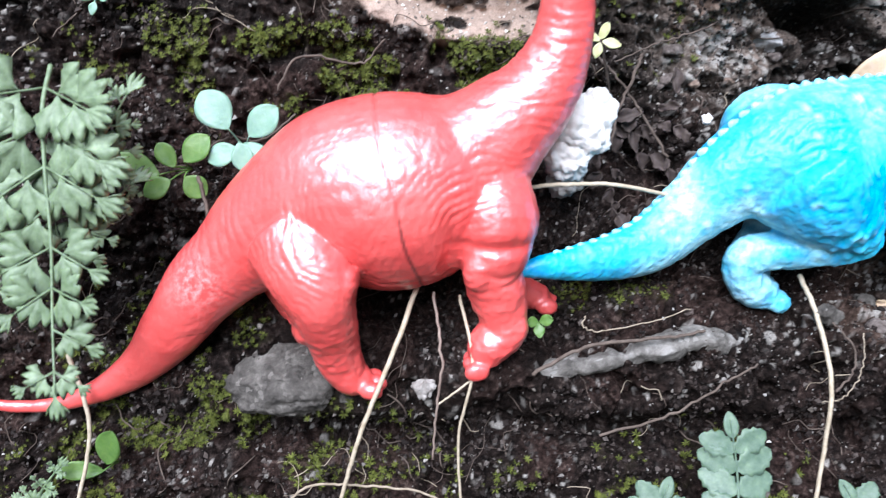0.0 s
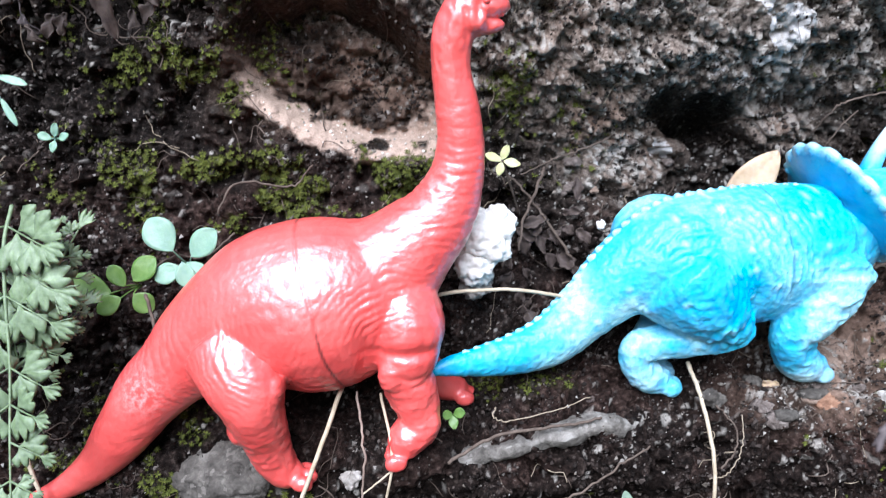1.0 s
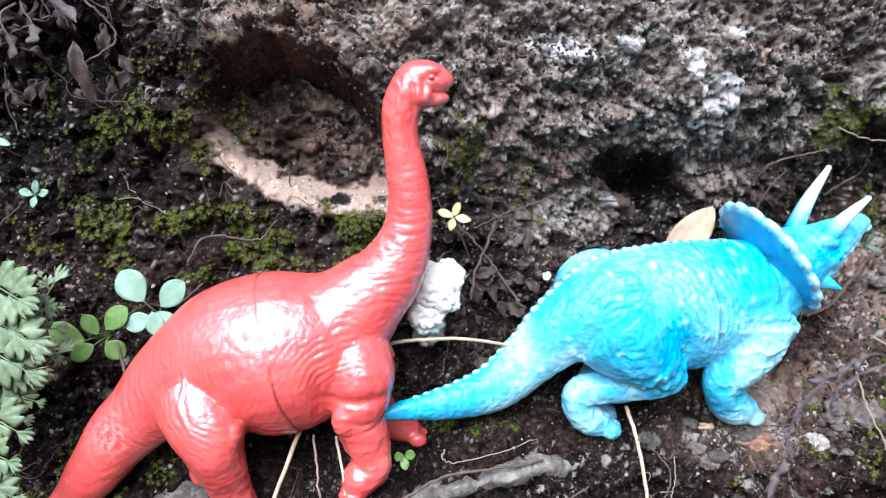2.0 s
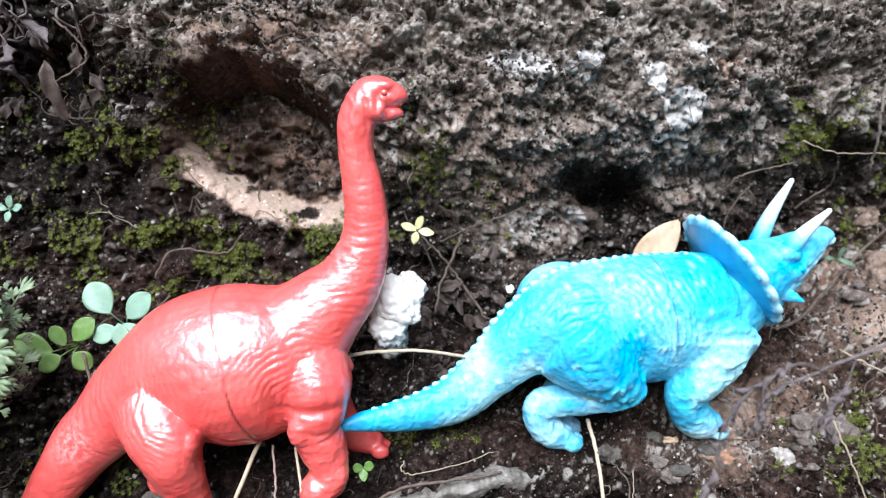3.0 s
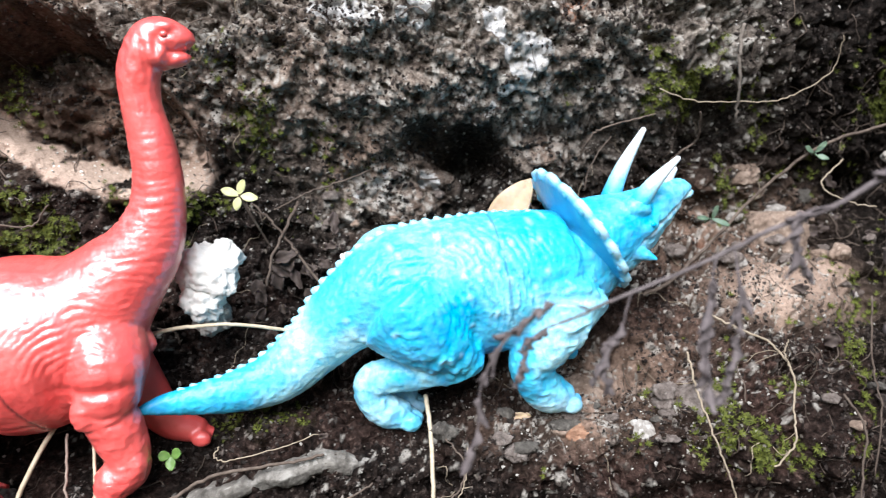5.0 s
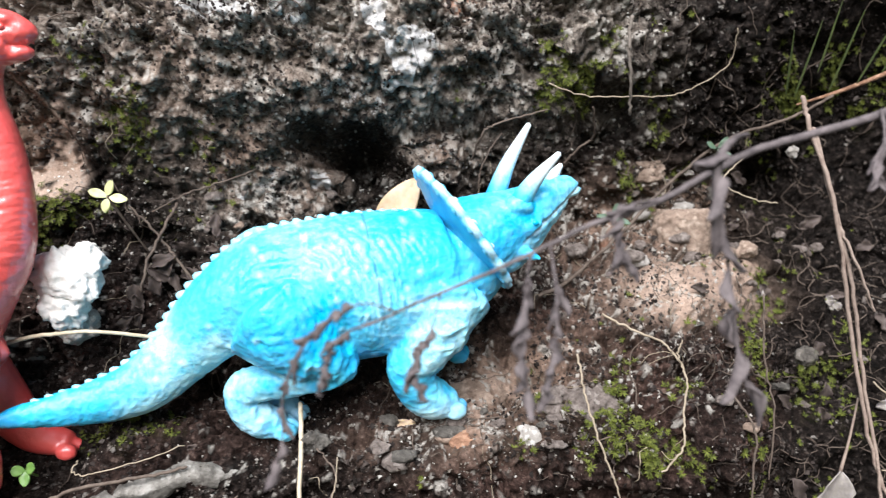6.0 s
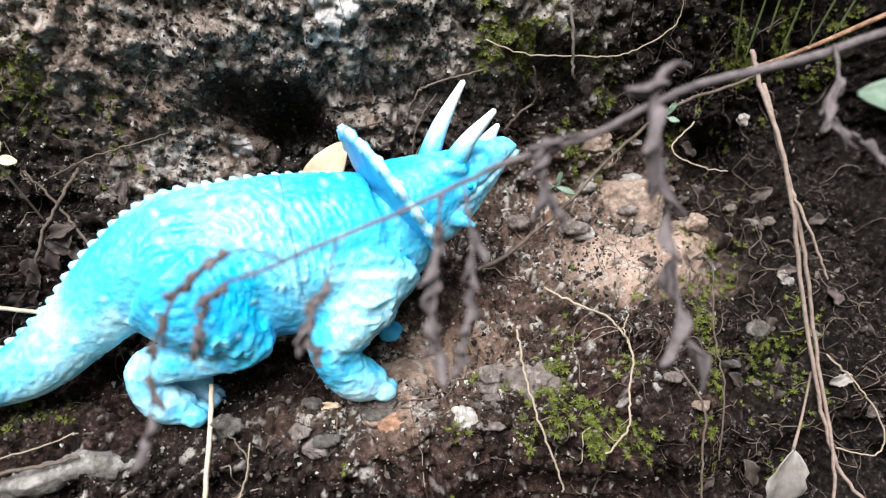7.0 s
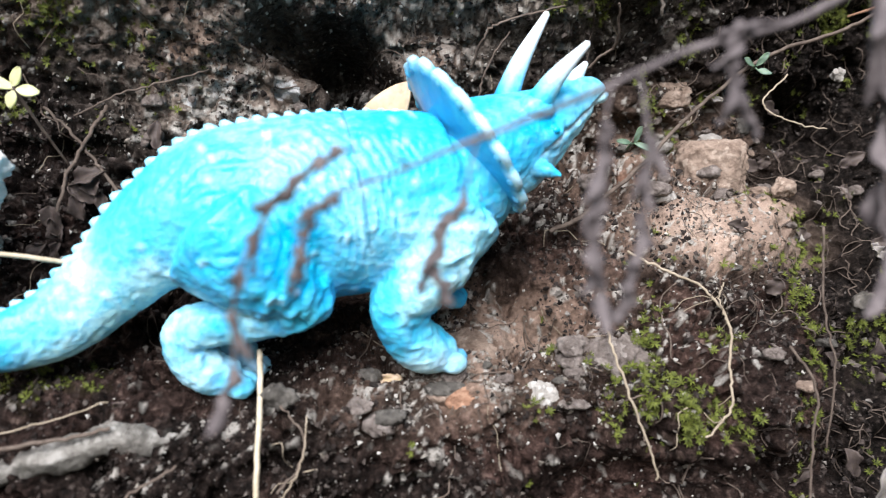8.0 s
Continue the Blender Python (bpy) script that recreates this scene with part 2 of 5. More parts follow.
def rock_mat(name, dark, mid, light, scale=260, rough=0.85, bump=0.0006, moss=0.0):
    n = Nodes(name, rough, 0.18)
    c = n.ramp(n.grain(scale, 8, 0.68, 0.3), (0.3, dark), (0.52, mid), (0.74, light))
    c = n.mix(n.ramp(n.spots(900, True), (0.8, 0.0), (0.86, 0.6)), c, light)
    if moss:
        c = n.mix(n.sums("MULTIPLY", n.ramp(n.grain(130, 4), (0.5, 0.0), (0.62, 1.0)), moss), c, (0.07, 0.08, 0.02))
    n.relief(n.grain(1600, 5, 0.7), bump)
    n.relief(n.grain(420, 6, 0.7), bump * 2)
    return n.done(c)


def leaf_mat(name, dark, light, rough=0.45, scale=300, through=0.25, worn=None, spec=0.4):
    n = Nodes(name, rough, spec)
    c = n.ramp(n.grain(scale, 5, 0.6), (0.3, dark), (0.7, light))
    c = n.mix(n.sums("MULTIPLY", n.chance(), 0.35), c, dark)
    if worn:
        c = n.mix(n.ramp(n.grain(120, 5), (0.55, 0.0), (0.7, 0.8)), c, worn)
    n.relief(n.grain(900, 3), 0.0002, 0.6)
    n.skin.inputs["Subsurface Weight"].default_value = through
    n.skin.inputs["Subsurface Radius"].default_value = (0.001, 0.0012, 0.0004)
    n.skin.inputs["Subsurface Scale"].default_value = 0.5
    return n.done(c)


def fibre_mat(name, dark, light, rough=0.7):
    n = Nodes(name, rough, 0.2)
    c = n.ramp(n.grain(450, 6, 0.7), (0.3, dark), (0.7, light))
    c = n.mix(n.sums("MULTIPLY", n.island(), 0.4), c, dark)
    n.relief(n.grain(1800, 3), 0.0002)
    return n.done(c)


def red_plastic():
    n = Nodes("red_plastic", 0.4, 0.8)
    c = n.ramp(n.grain(60, 4), (0.3, (0.75, 0.075, 0.068)), (0.7, (0.85, 0.13, 0.115)))
    c = n.mix(n.mark("seam"), c, (0.10, 0.02, 0.02))
    # skin wrinkles drawn out across the moulded rings
    split, ring = n.tree.nodes.new("ShaderNodeSeparateXYZ"), n.tree.nodes.new("ShaderNodeCombineXYZ")
    n.put(split.inputs[0], n.where)
    n.put(ring.inputs[0], n.mark("across"))
    n.put(ring.inputs[1], n.sums("MULTIPLY", split.outputs[0], 170.0))
    n.put(ring.inputs[2], n.sums("MULTIPLY", split.outputs[2], 170.0))
    wrinkle = n.tree.nodes.new("ShaderNodeTexNoise")
    wrinkle.inputs["Scale"].default_value, wrinkle.inputs["Detail"].default_value, wrinkle.inputs["Distortion"].default_value = 0.8, 3.0, 0.5
    n.put(wrinkle.inputs["Vector"], ring.outputs[0])
    n.relief(wrinkle.outputs["Fac"], 0.0005, 0.8)
    c = n.mix(n.sums("MULTIPLY", n.mark("chalk"), n.ramp(n.grain(700, 5, 0.7), (0.45, 0.0), (0.62, 0.55))), c, (0.75, 0.62, 0.60))
    n.relief(n.grain(1500, 3), 0.00012, 0.6)
    n.put(n.skin.inputs["Coat Normal"], n.skin.inputs["Normal"].links[0].from_socket)
    n.skin.inputs["Subsurface Weight"].default_value = 0.12
    n.skin.inputs["Subsurface Radius"].default_value = (0.002, 0.0005, 0.0004)
    n.skin.inputs["Coat Weight"].default_value = 1.0
    n.skin.inputs["Coat IOR"].default_value = 1.65
    n.skin.inputs["Coat Roughness"].default_value = 0.3
    return n.done(c, n.ramp(n.grain(240, 4), (0.3, 0.34), (0.7, 0.5)))


def blue_plastic():
    n = Nodes("blue_plastic", 0.42, 0.5)
    c = n.ramp(n.grain(110, 5, 0.65, 0.4), (0.34, (0.0, 0.30, 0.62)), (0.66, (0.0, 0.47, 0.70)))
    pale = n.sums("MULTIPLY", n.mark("pale"), n.ramp(n.grain(420, 5, 0.65, 0.5), (0.3, 0.3), (0.6, 1.0)))
    c = n.mix(pale, c, (0.44, 0.80, 0.88))
    c = n.mix(n.mark("white"), c, (0.80, 0.88, 0.90))
    c = n.mix(n.mark("seam"), c, (0.03, 0.12, 0.2))
    n.relief(n.grain(1300, 4), 0.0002, 0.6)
    n.skin.inputs["Subsurface Weight"].default_value = 0.1
    n.skin.inputs["Subsurface Radius"].default_value = (0.0005, 0.001, 0.002)
    return n.done(c, n.ramp(n.grain(300, 4), (0.3, 0.3), (0.7, 0.5)))


SOIL = soil()
CRUMB = crumbs_mat("soil_crumbs", ((0.0, (0.005, 0.004, 0.0035)), (0.55, (0.026, 0.019, 0.017)), (0.82, (0.09, 0.072, 0.062)), (0.95, (0.15, 0.13, 0.115)), (1.0, (0.3, 0.28, 0.25))))
GRIT = crumbs_mat("grit", ((0.0, (0.10, 0.085, 0.07)), (0.5, (0.26, 0.23, 0.19)), (1.0, (0.62, 0.60, 0.55))), 0.6)
MOSS = leaf_mat("moss", (0.026, 0.036, 0.007), (0.165, 0.185, 0.034), 0.6, 900, 0.15, None, 0.15)
GREYSTONE = rock_mat("grey_stone", (0.05, 0.045, 0.04), (0.125, 0.115, 0.10), (0.27, 0.25, 0.22))
LEDGESTONE = rock_mat("ledge_stone", (0.06, 0.054, 0.046), (0.22, 0.205, 0.18), (0.46, 0.44, 0.40), 240)
DARKSTONE = rock_mat("dark_stone", (0.05, 0.045, 0.04), (0.15, 0.135, 0.115), (0.30, 0.27, 0.235), 300, 0.85, 0.0006, 0.6)
PALESTONE = rock_mat("pale_stone", (0.24, 0.22, 0.19), (0.45, 0.42, 0.38), (0.68, 0.66, 0.62))
RUBBLE = rock_mat("rubble", (0.08, 0.062, 0.052), (0.25, 0.21, 0.185), (0.48, 0.43, 0.39), 330, 0.9, 0.0009)
TANSTONE = rock_mat("tan_stone", (0.14, 0.095, 0.07), (0.32, 0.24, 0.185), (0.52, 0.42, 0.34), 320)
RUSTSTONE = rock_mat("rust_stone", (0.14, 0.075, 0.05), (0.34, 0.19, 0.12), (0.52, 0.33, 0.22), 320)
CREAM = rock_mat("cream_mortar", (0.82, 0.79, 0.72), (0.89, 0.87, 0.82), (0.93, 0.91, 0.87), 500, 0.9, 0.0003)
STRAW = fibre_mat("straw", (0.33, 0.27, 0.18), (0.66, 0.58, 0.44), 0.55)
DRY = fibre_mat("dry_grass", (0.18, 0.13, 0.105), (0.38, 0.305, 0.25), 0.6)
ROOT = fibre_mat("root", (0.05, 0.036, 0.028), (0.19, 0.15, 0.12))
PALEROOT = fibre_mat("pale_root", (0.20, 0.16, 0.11), (0.44, 0.37, 0.28))
GREYROOT = fibre_mat("grey_root", (0.10, 0.085, 0.07), (0.30, 0.26, 0.22))
TWIG = fibre_mat("withered_twig", (0.055, 0.046, 0.047), (0.22, 0.188, 0.185))
FERN = leaf_mat("fern_green", (0.10, 0.15, 0.075), (0.25, 0.33, 0.20), 0.5, 500, 0.3)
FERNDARK = leaf_mat("fern_blue_green", (0.07, 0.12, 0.08), (0.16, 0.23, 0.155), 0.5, 500, 0.25)
SEEDLING = leaf_mat("seedling_green", (0.16, 0.29, 0.21), (0.26, 0.39, 0.30), 0.4, 260, 0.3)
FRESH = leaf_mat("fresh_green", (0.08, 0.17, 0.035), (0.17, 0.28, 0.075), 0.4, 300, 0.3)
GRASS = leaf_mat("grass_green", (0.03, 0.045, 0.012), (0.075, 0.095, 0.03), 0.5, 300, 0.2)
LIME = leaf_mat("yellow_green", (0.56, 0.58, 0.26), (0.78, 0.78, 0.46), 0.45, 400, 0.3)
TANLEAF = leaf_mat("tan_leaf", (0.40, 0.29, 0.18), (0.60, 0.48, 0.34), 0.5, 200, 0.3, (0.25, 0.15, 0.08))
DEADLEAF = leaf_mat("dead_leaf", (0.035, 0.027, 0.024), (0.12, 0.095, 0.082), 0.6, 300, 0.05, None, 0.15)
GREYLEAF = leaf_mat("grey_dead_leaf", (0.15, 0.135, 0.12), (0.34, 0.31, 0.28), 0.65, 300, 0.1)
RED = red_plastic()
BLUE = blue_plastic()

# ---- the bank: a mossy rock face over a narrow ledge ----
# along, up and depth are measured in a frame that leans with the bank
LEAN_C, LEAN_S, LIFT = math.cos(radians(18)), math.sin(radians(18)), 70.0
ALONG = np.array([-110.0, -30, 45, 110, 170, 240])
UP = np.array([-80.0, -45, -30, -20, -8, 8, 25, 45, 60, 75, 90, 120])
DEPTH = np.array([
    [176, 178, 172, 176, 184, 192], [178, 178, 176, 182, 190, 196], [180, 175, 172, 177, 184, 198], [182, 176, 171, 177, 181, 200],
    [184, 183, 182, 194, 188, 208], [184, 188, 190, 210, 196, 216], [184, 191, 193, 217, 210, 226], [183, 190, 199, 222, 228, 238],
    [181, 186, 195, 212, 218, 236], [178, 183, 184, 197, 203, 217], [172, 172, 172, 180, 186, 202], [164, 160, 164, 169, 176, 190]], float)


def to_world(x, d, v):
    return np.stack([x, d * LEAN_C + v * LEAN_S, LIFT - d * LEAN_S + v * LEAN_C], -1)


def rough_depth(x, v):
    """The bank's depth without its relief."""
    i = np.clip(np.searchsorted(ALONG, x) - 1, 0, len(ALONG) - 2)
    j = np.clip(np.searchsorted(UP, v) - 1, 0, len(UP) - 2)
    f = smooth(0, 1, (x - ALONG[i]) / (ALONG[i + 1] - ALONG[i]))
    g = np.clip((v - UP[j]) / (UP[j + 1] - UP[j]), 0, 1)
    d = (DEPTH[j, i] * (1 - f) + DEPTH[j, i + 1] * f) * (1 - g) + (DEPTH[j + 1, i] * (1 - f) + DEPTH[j + 1, i + 1] * f) * g
    d = d + np.maximum(v - 130, 0) * 0.45 - np.maximum(-80 - v, 0) * 0.9
    return d


def dome(d, r):
    return np.clip(1 - (d / r) ** 2, 0, 1)


def blob(x, v, cx, cv, rx, rv, hard=2.0):
    return np.exp(-(np.abs((x - cx) / rx) ** hard + np.abs((v - cv) / rv) ** hard))


def rim(x):
    """The lower edge of the sandy pocket."""
    return 54.5 + 0.0105 * (x - 8) ** 2


def hollows(x, v):
    """Cavities that go into the bank, in millimetres."""
    p = np.stack([x, v, x * 0], -1)
    wx, wv = x + 3.0 * fbm(p, 14, 3, 71), v + 3.0 * fbm(p, 14, 3, 72)
    low, top = rim(x), 101 - 0.02 * (x + 12) ** 2 + 2.5 * fbm(p, 7, 3, 73)
    h = (13 + 8 * smooth(12, 40, wv - low)) * smooth(0, 12, wv - low) * smooth(0, 3, top - v) * smooth(-36, -28, wx) * smooth(29, 21, wx)
    h = h - 5 * smooth(0, 2, v - top) * smooth(16, 6, v - top) * smooth(-38, -30, wx) * smooth(32, 22, wx)
    h = h + 30 * blob(wx + 0.5 * (wv - 66), wv + 2.5 * fbm(p, 7, 2, 74), 103, 65.5, 9.5, 6, 2.8) + 12 * blob(wx, wv, 90, 71.5, 7, 3.4, 2.6) + 16 * blob(wx, wv, 181, 74, 8, 8, 3) + 9 * blob(wx, wv, 24, -9, 11, 8, 3)
    h = h + 5 * blob(wx, wv, 150, 70, 45, 3.5) + 18 * blob(wx, wv, 246, 56, 13, 10, 3) + 10 * blob(wx, wv, 225, 35, 10, 6)
    h = h + 16 * blob(wx, wv, -7, -14, 15, 8, 3) + 9 * blob(wx, wv, 58, -44, 50, 5, 3) + 9 * blob(wx, wv, 52, 22, 14, 14)
    h = h + 9 * blob(wx, wv, -60, -3, 18, 8) + 10 * blob(wx, wv, -95, 85, 14, 16) + 12 * blob(wx, wv, -66, 99, 14, 10, 3) + 22 * blob(wx, wv, 264, 82, 24, 18, 3) + 16 * blob(wx, wv, 258, -42, 30, 14, 3) + 10 * blob(wx, wv, -28, -46, 26, 5, 3)
    h = h + 10 * blob(wx, wv, 236, -16, 18, 9, 3) + 13 * blob(wx, wv, 262, 14, 12, 22, 3) + 10 * blob(wx, wv, 214, -42, 20, 7, 3) + 10 * blob(wx, wv, 165, -40, 22, 6, 3) + 8 * blob(wx, wv, 232, 14, 7, 10) + 14 * blob(wx, wv, 103, 14, 14, 9, 3)
    return h


# where the toys' feet press into the ledge: world place of each sole
FEET = [(-18, 150, -13.2), (9.5, 148.5, -8), (25.5, 171, -2), (-28, 167, -10), (81, 169.4, 0.6), (83, 179, 1.0), (125, 173.2, 0.8), (130, 190, 10.5)]


def trodden(x, v):
    """How far a place belongs to a sole, and the depth of that sole."""
    weight, depth = np.zeros(x.shape), np.zeros(x.shape)
    for fx, fy, fz in FEET:
        fd, fv = fy * LEAN_C - (fz - LIFT) * LEAN_S, fy * LEAN_S + (fz - LIFT) * LEAN_C
        w = blob(x, v, fx, fv - 2.5, 8.5, 6.0, 3)
        depth = np.where(w > weight, fd + 1.0, depth)
        weight = np.maximum(weight, w)
    return weight, depth


def relief(x, v, run):
    """Lumps, crumbs and stones that stand out of the bank. run: the way up along its surface."""
    rock, sand = rockiness(x, v), sandiness(x, v)
    slope = blob(x, v, 204, 19, 24, 9, 4)
    v = run
    p = np.stack([x, v, x * 0], -1)
    big, bigm = cells(x + 3 * vnoise(p / 6, 14), v + 3 * vnoise(p / 6, 15), 12, 25)
    h = 2.0 * dome(big, 0.75) * (bigm > 0.4) * (0.4 + rock) - 2.6 * rock * smooth(0.1, 0.5, fbm(p, 9, 4, 32)) + 3.5 * fbm(p, 38, 4, 3) + 2.9 * fbm(p, 11, 4, 4)
    a, am = cells(x + 1.5 * vnoise(p / 4, 8), v + 1.5 * vnoise(p / 4, 9), 6.5, 20)
    b, bm = cells(x + 0.6 * vnoise(p / 1.7, 10), v, 2.6, 21)
    c, _ = cells(x, v, 1.25, 22)
    h = h + 1.9 * dome(a, 0.75) * (am > 0.45) + (1.15 + 0.45 * rock) * dome(b, 0.72) * (0.25 + bm) + 0.42 * dome(c, 0.7)
    h = h - 4.6 * smooth(0.05, 0.5, fbm(p, 6.5, 3, 31)) * (1 - 0.35 * rock) - 2.2 * smooth(0.12, 0.4, fbm(p, 3.2, 2, 34))
    return h * (1 - 0.7 * sand) * (1 - 0.6 * slope) + 5 * slope


def rockiness(x, v):
    p = np.stack([x, v, x * 0], -1)
    r = smooth(62, 84, v + 6 * fbm(p, 20, 3, 40)) * smooth(-12, 22, x + 8 * fbm(p, 18, 3, 41) + 0.8 * (v - 82) + 0.9 * np.maximum(v - 92, 0))
    return np.clip(r + 0.8 * blob(x, v, 125, 68, 24, 10) + 0.6 * blob(x, v, 62, 74, 20, 10) + 0.9 * blob(x, v, -14, 113, 32, 9, 4) + 1.1 * blob(x, v, 76, 57, 19, 13), 0, 1) * smooth(212, 168, x)


def sandiness(x, v):
    p = np.stack([x, v, x * 0], -1)
    low = rim(x)
    clod = smooth(-0.1, 0.12, fbm(p, 5, 3, 52) + 0.05 * (13 - v + low))
    return clod * smooth(-1.5, 1, v - low + 3.0 * fbm(p, 7, 3, 50)) * smooth(18, 11, v - low - 0.12 * (x - 4) + 7 * fbm(p, 9, 3, 51)) * smooth(-37, -30, x) * smooth(30, 24, x)


def masks(x, v, run=None):
    p = np.stack([x, v, x * 0], -1)
    patchy = smooth(-0.12, 0.3, fbm(p, 13, 4, 60))
    moss = blob(x, v, -42, 49, 38, 12) + blob(x, v, 6, 49, 26, 7) + 0.8 * blob(x, v, -50, 84, 26, 16) + blob(x, v, 149, 80, 9, 4) + 0.7 * blob(x, v, 172, 84, 22, 8)
    moss = moss + 0.65 * blob(x, v, 178, -17, 26, 14) + 0.9 * blob(x, v, 131, -28, 12, 8) + blob(x, v, 258, 88, 22, 16) + 0.8 * blob(x, v, 42, 80, 10, 12) + 0.7 * blob(x, v, -62, -26, 26, 14)
    moss = moss + 0.9 * blob(x, v, -60, -52, 40, 16) + 0.8 * blob(x, v, 50, -60, 40, 10) + 0.5 * blob(x, v, 200, 60, 24, 12) + 0.5 * blob(x, v, 60, 62, 14, 8) + 0.6 * blob(x, v, 40, -10, 16, 5) + 0.4 * blob(x, v, 225, 0, 25, 30)
    lichen = 1.6 * blob(x, v, 84, 100, 18, 3.2) + 1.5 * blob(x, v, 119, 92, 8, 10) + 1.5 * blob(x, v, 124, 104, 8, 2.6) + 1.7 * blob(x, v, 90, 57, 4, 5) + 0.8 * blob(x, v, 72, 58, 12, 9) + 0.28 * blob(x, v, 105, 80, 30, 8) + 0.3 * blob(x, v, 60, 108, 26, 8) + 0.25 * blob(x, v, 100, 92, 55, 18)
    warm = 0.9 * blob(x, v, 125, 2, 12, 7) + 0.45 * blob(x, v, 130, -17, 26, 6) + 1.3 * blob(x, v, 204, 18, 26, 10, 4) + 0.9 * blob(x, v, 140, -9, 12, 8) + 0.95 * blob(x, v, 182, 42, 26, 12) + 0.9 * blob(x, v, 207, 48, 20, 11) + 0.8 * blob(x, v, 196, 22, 24, 10) + 0.5 * blob(x, v, 150, 0, 20, 10) + 1.0 * blob(x, v, -4, 80, 26, 13) + 0.8 * blob(x, v, -8, 110, 24, 9) + 0.6 * blob(x, v, 128, 68, 9, 5) + 0.8 * blob(x, v, 74, 59, 15, 11) + 0.45 * blob(x, v, 62, 82, 32, 14) + 0.4 * blob(x, v, 20, 106, 24, 8)
    rust = 0.8 * blob(x, v, 137, 100, 4, 3) + 0.7 * blob(x, v, 180, 36, 3, 2)
    grow = smooth(-0.05, 0.25, fbm(p, 7, 3, 63))
    # umber fades past x = 190: darker soil colour stands in for shade there
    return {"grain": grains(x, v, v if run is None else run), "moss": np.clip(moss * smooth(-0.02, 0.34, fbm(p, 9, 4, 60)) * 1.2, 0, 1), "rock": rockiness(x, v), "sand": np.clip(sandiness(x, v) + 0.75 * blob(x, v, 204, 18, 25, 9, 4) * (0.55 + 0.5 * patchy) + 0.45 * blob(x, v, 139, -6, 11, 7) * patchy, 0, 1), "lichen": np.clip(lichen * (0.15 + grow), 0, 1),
            "warm": np.clip(warm * (0.5 + patchy), 0, 1), "umber": np.clip((1.1 * smooth(112, 155, x) * smooth(66, 34, v) + 0.6 * blob(x, v, -20, 20, 40, 25) + 0.5 * smooth(70, 30, v)) * smooth(236, 190, x) * (0.25 + 0.9 * patchy), 0, 1), "rust": np.clip(rust * (0.4 + grow), 0, 1)}


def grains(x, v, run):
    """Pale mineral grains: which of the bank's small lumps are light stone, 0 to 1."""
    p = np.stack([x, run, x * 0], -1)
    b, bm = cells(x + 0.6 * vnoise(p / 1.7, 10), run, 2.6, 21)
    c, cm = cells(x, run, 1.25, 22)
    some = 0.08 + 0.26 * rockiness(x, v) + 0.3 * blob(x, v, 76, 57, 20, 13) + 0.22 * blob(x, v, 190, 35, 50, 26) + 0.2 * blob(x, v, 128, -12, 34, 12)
    # pale grains thin out to the right, putting that end's shade into the colour
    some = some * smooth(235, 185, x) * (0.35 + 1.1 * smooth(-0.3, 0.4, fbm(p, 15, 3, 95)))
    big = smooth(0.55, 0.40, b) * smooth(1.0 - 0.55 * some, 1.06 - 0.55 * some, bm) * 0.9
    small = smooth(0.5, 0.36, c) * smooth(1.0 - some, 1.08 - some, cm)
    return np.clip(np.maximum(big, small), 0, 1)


def spread(a, b, step, low, high):
    """Even steps from a to b, then wider and wider ones out to low and high."""
    mid = np.arange(a, b + step / 2, step)
    far = np.cumsum(step * 1.25 ** np.arange(1, 60))
    left, right = far[far < a - low], far[far < high - b]
    return np.concatenate([a - left[::-1], mid, b + right])


GX, GV = spread(-118, 288, 0.5, -30000, 30000), spread(-72, 124, 0.46, -510, 700)
MX, MV = np.meshgrid(GX, GV, indexing="ij")
FX, FV = MX.ravel(), MV.ravel()
FD = rough_depth(FX, FV)
# the way up along the bank without its hollows, and how steep the hollows are
RUN = np.concatenate([np.zeros((len(GX), 1)), np.cumsum(np.hypot(np.diff(FD.reshape(len(GX), -1), axis=1), np.diff(GV)), 1)], 1)
RUN = (RUN - RUN[:, np.abs(GV).argmin()][:, None]).ravel()
dents = hollows(FX, FV)
steep = np.hypot(*np.gradient(dents.reshape(len(GX), -1), GX, GV)).ravel()
FD = FD + dents
pressed, sole = trodden(FX, FV)
FD = FD * (1 - pressed) + sole * pressed
BANK = to_world(FX, FD, FV).reshape(len(GX), len(GV), 3)
# the relief stands out at right angles to the bank
facing = np.cross(np.gradient(BANK, axis=0), np.gradient(BANK, axis=1))
facing /= np.linalg.norm(facing, axis=2)[..., None] + 1e-9
facing = facing * 0.8 + np.array([0, -LEAN_C, LEAN_S]) * 0.2
BANK = BANK + facing * (relief(FX, FV, RUN) * (1 - 0.75 * pressed) / (1 + 0.6 * steep ** 2)).reshape(len(GX), len(GV), 1)
GRID = BANK
# a plateau runs back from the top of the bank
top = BANK[:, -1:]
BANK = np.concatenate([BANK] + [top + np.array([0, back, 0.02 * back]) for back in (300.0, 1500.0, 8000.0, 40000.0)], 1)
nv = BANK.shape[1]
BANK = BANK.reshape(-1, 3)
ii, jj = np.meshgrid(np.arange(len(GX) - 1), np.arange(nv - 1), indexing="ij")
k = (ii * nv + jj).ravel()
bank = new("ground", mesh("ground", BANK, np.stack([k, k + nv, k + nv + 1, k + 1], 1), SOIL))
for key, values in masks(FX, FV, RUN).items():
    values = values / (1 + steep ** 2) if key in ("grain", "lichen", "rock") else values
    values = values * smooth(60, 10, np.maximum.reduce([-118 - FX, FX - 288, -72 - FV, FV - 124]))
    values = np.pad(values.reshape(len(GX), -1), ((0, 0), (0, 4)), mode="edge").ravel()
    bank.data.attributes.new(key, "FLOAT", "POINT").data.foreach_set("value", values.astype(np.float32))
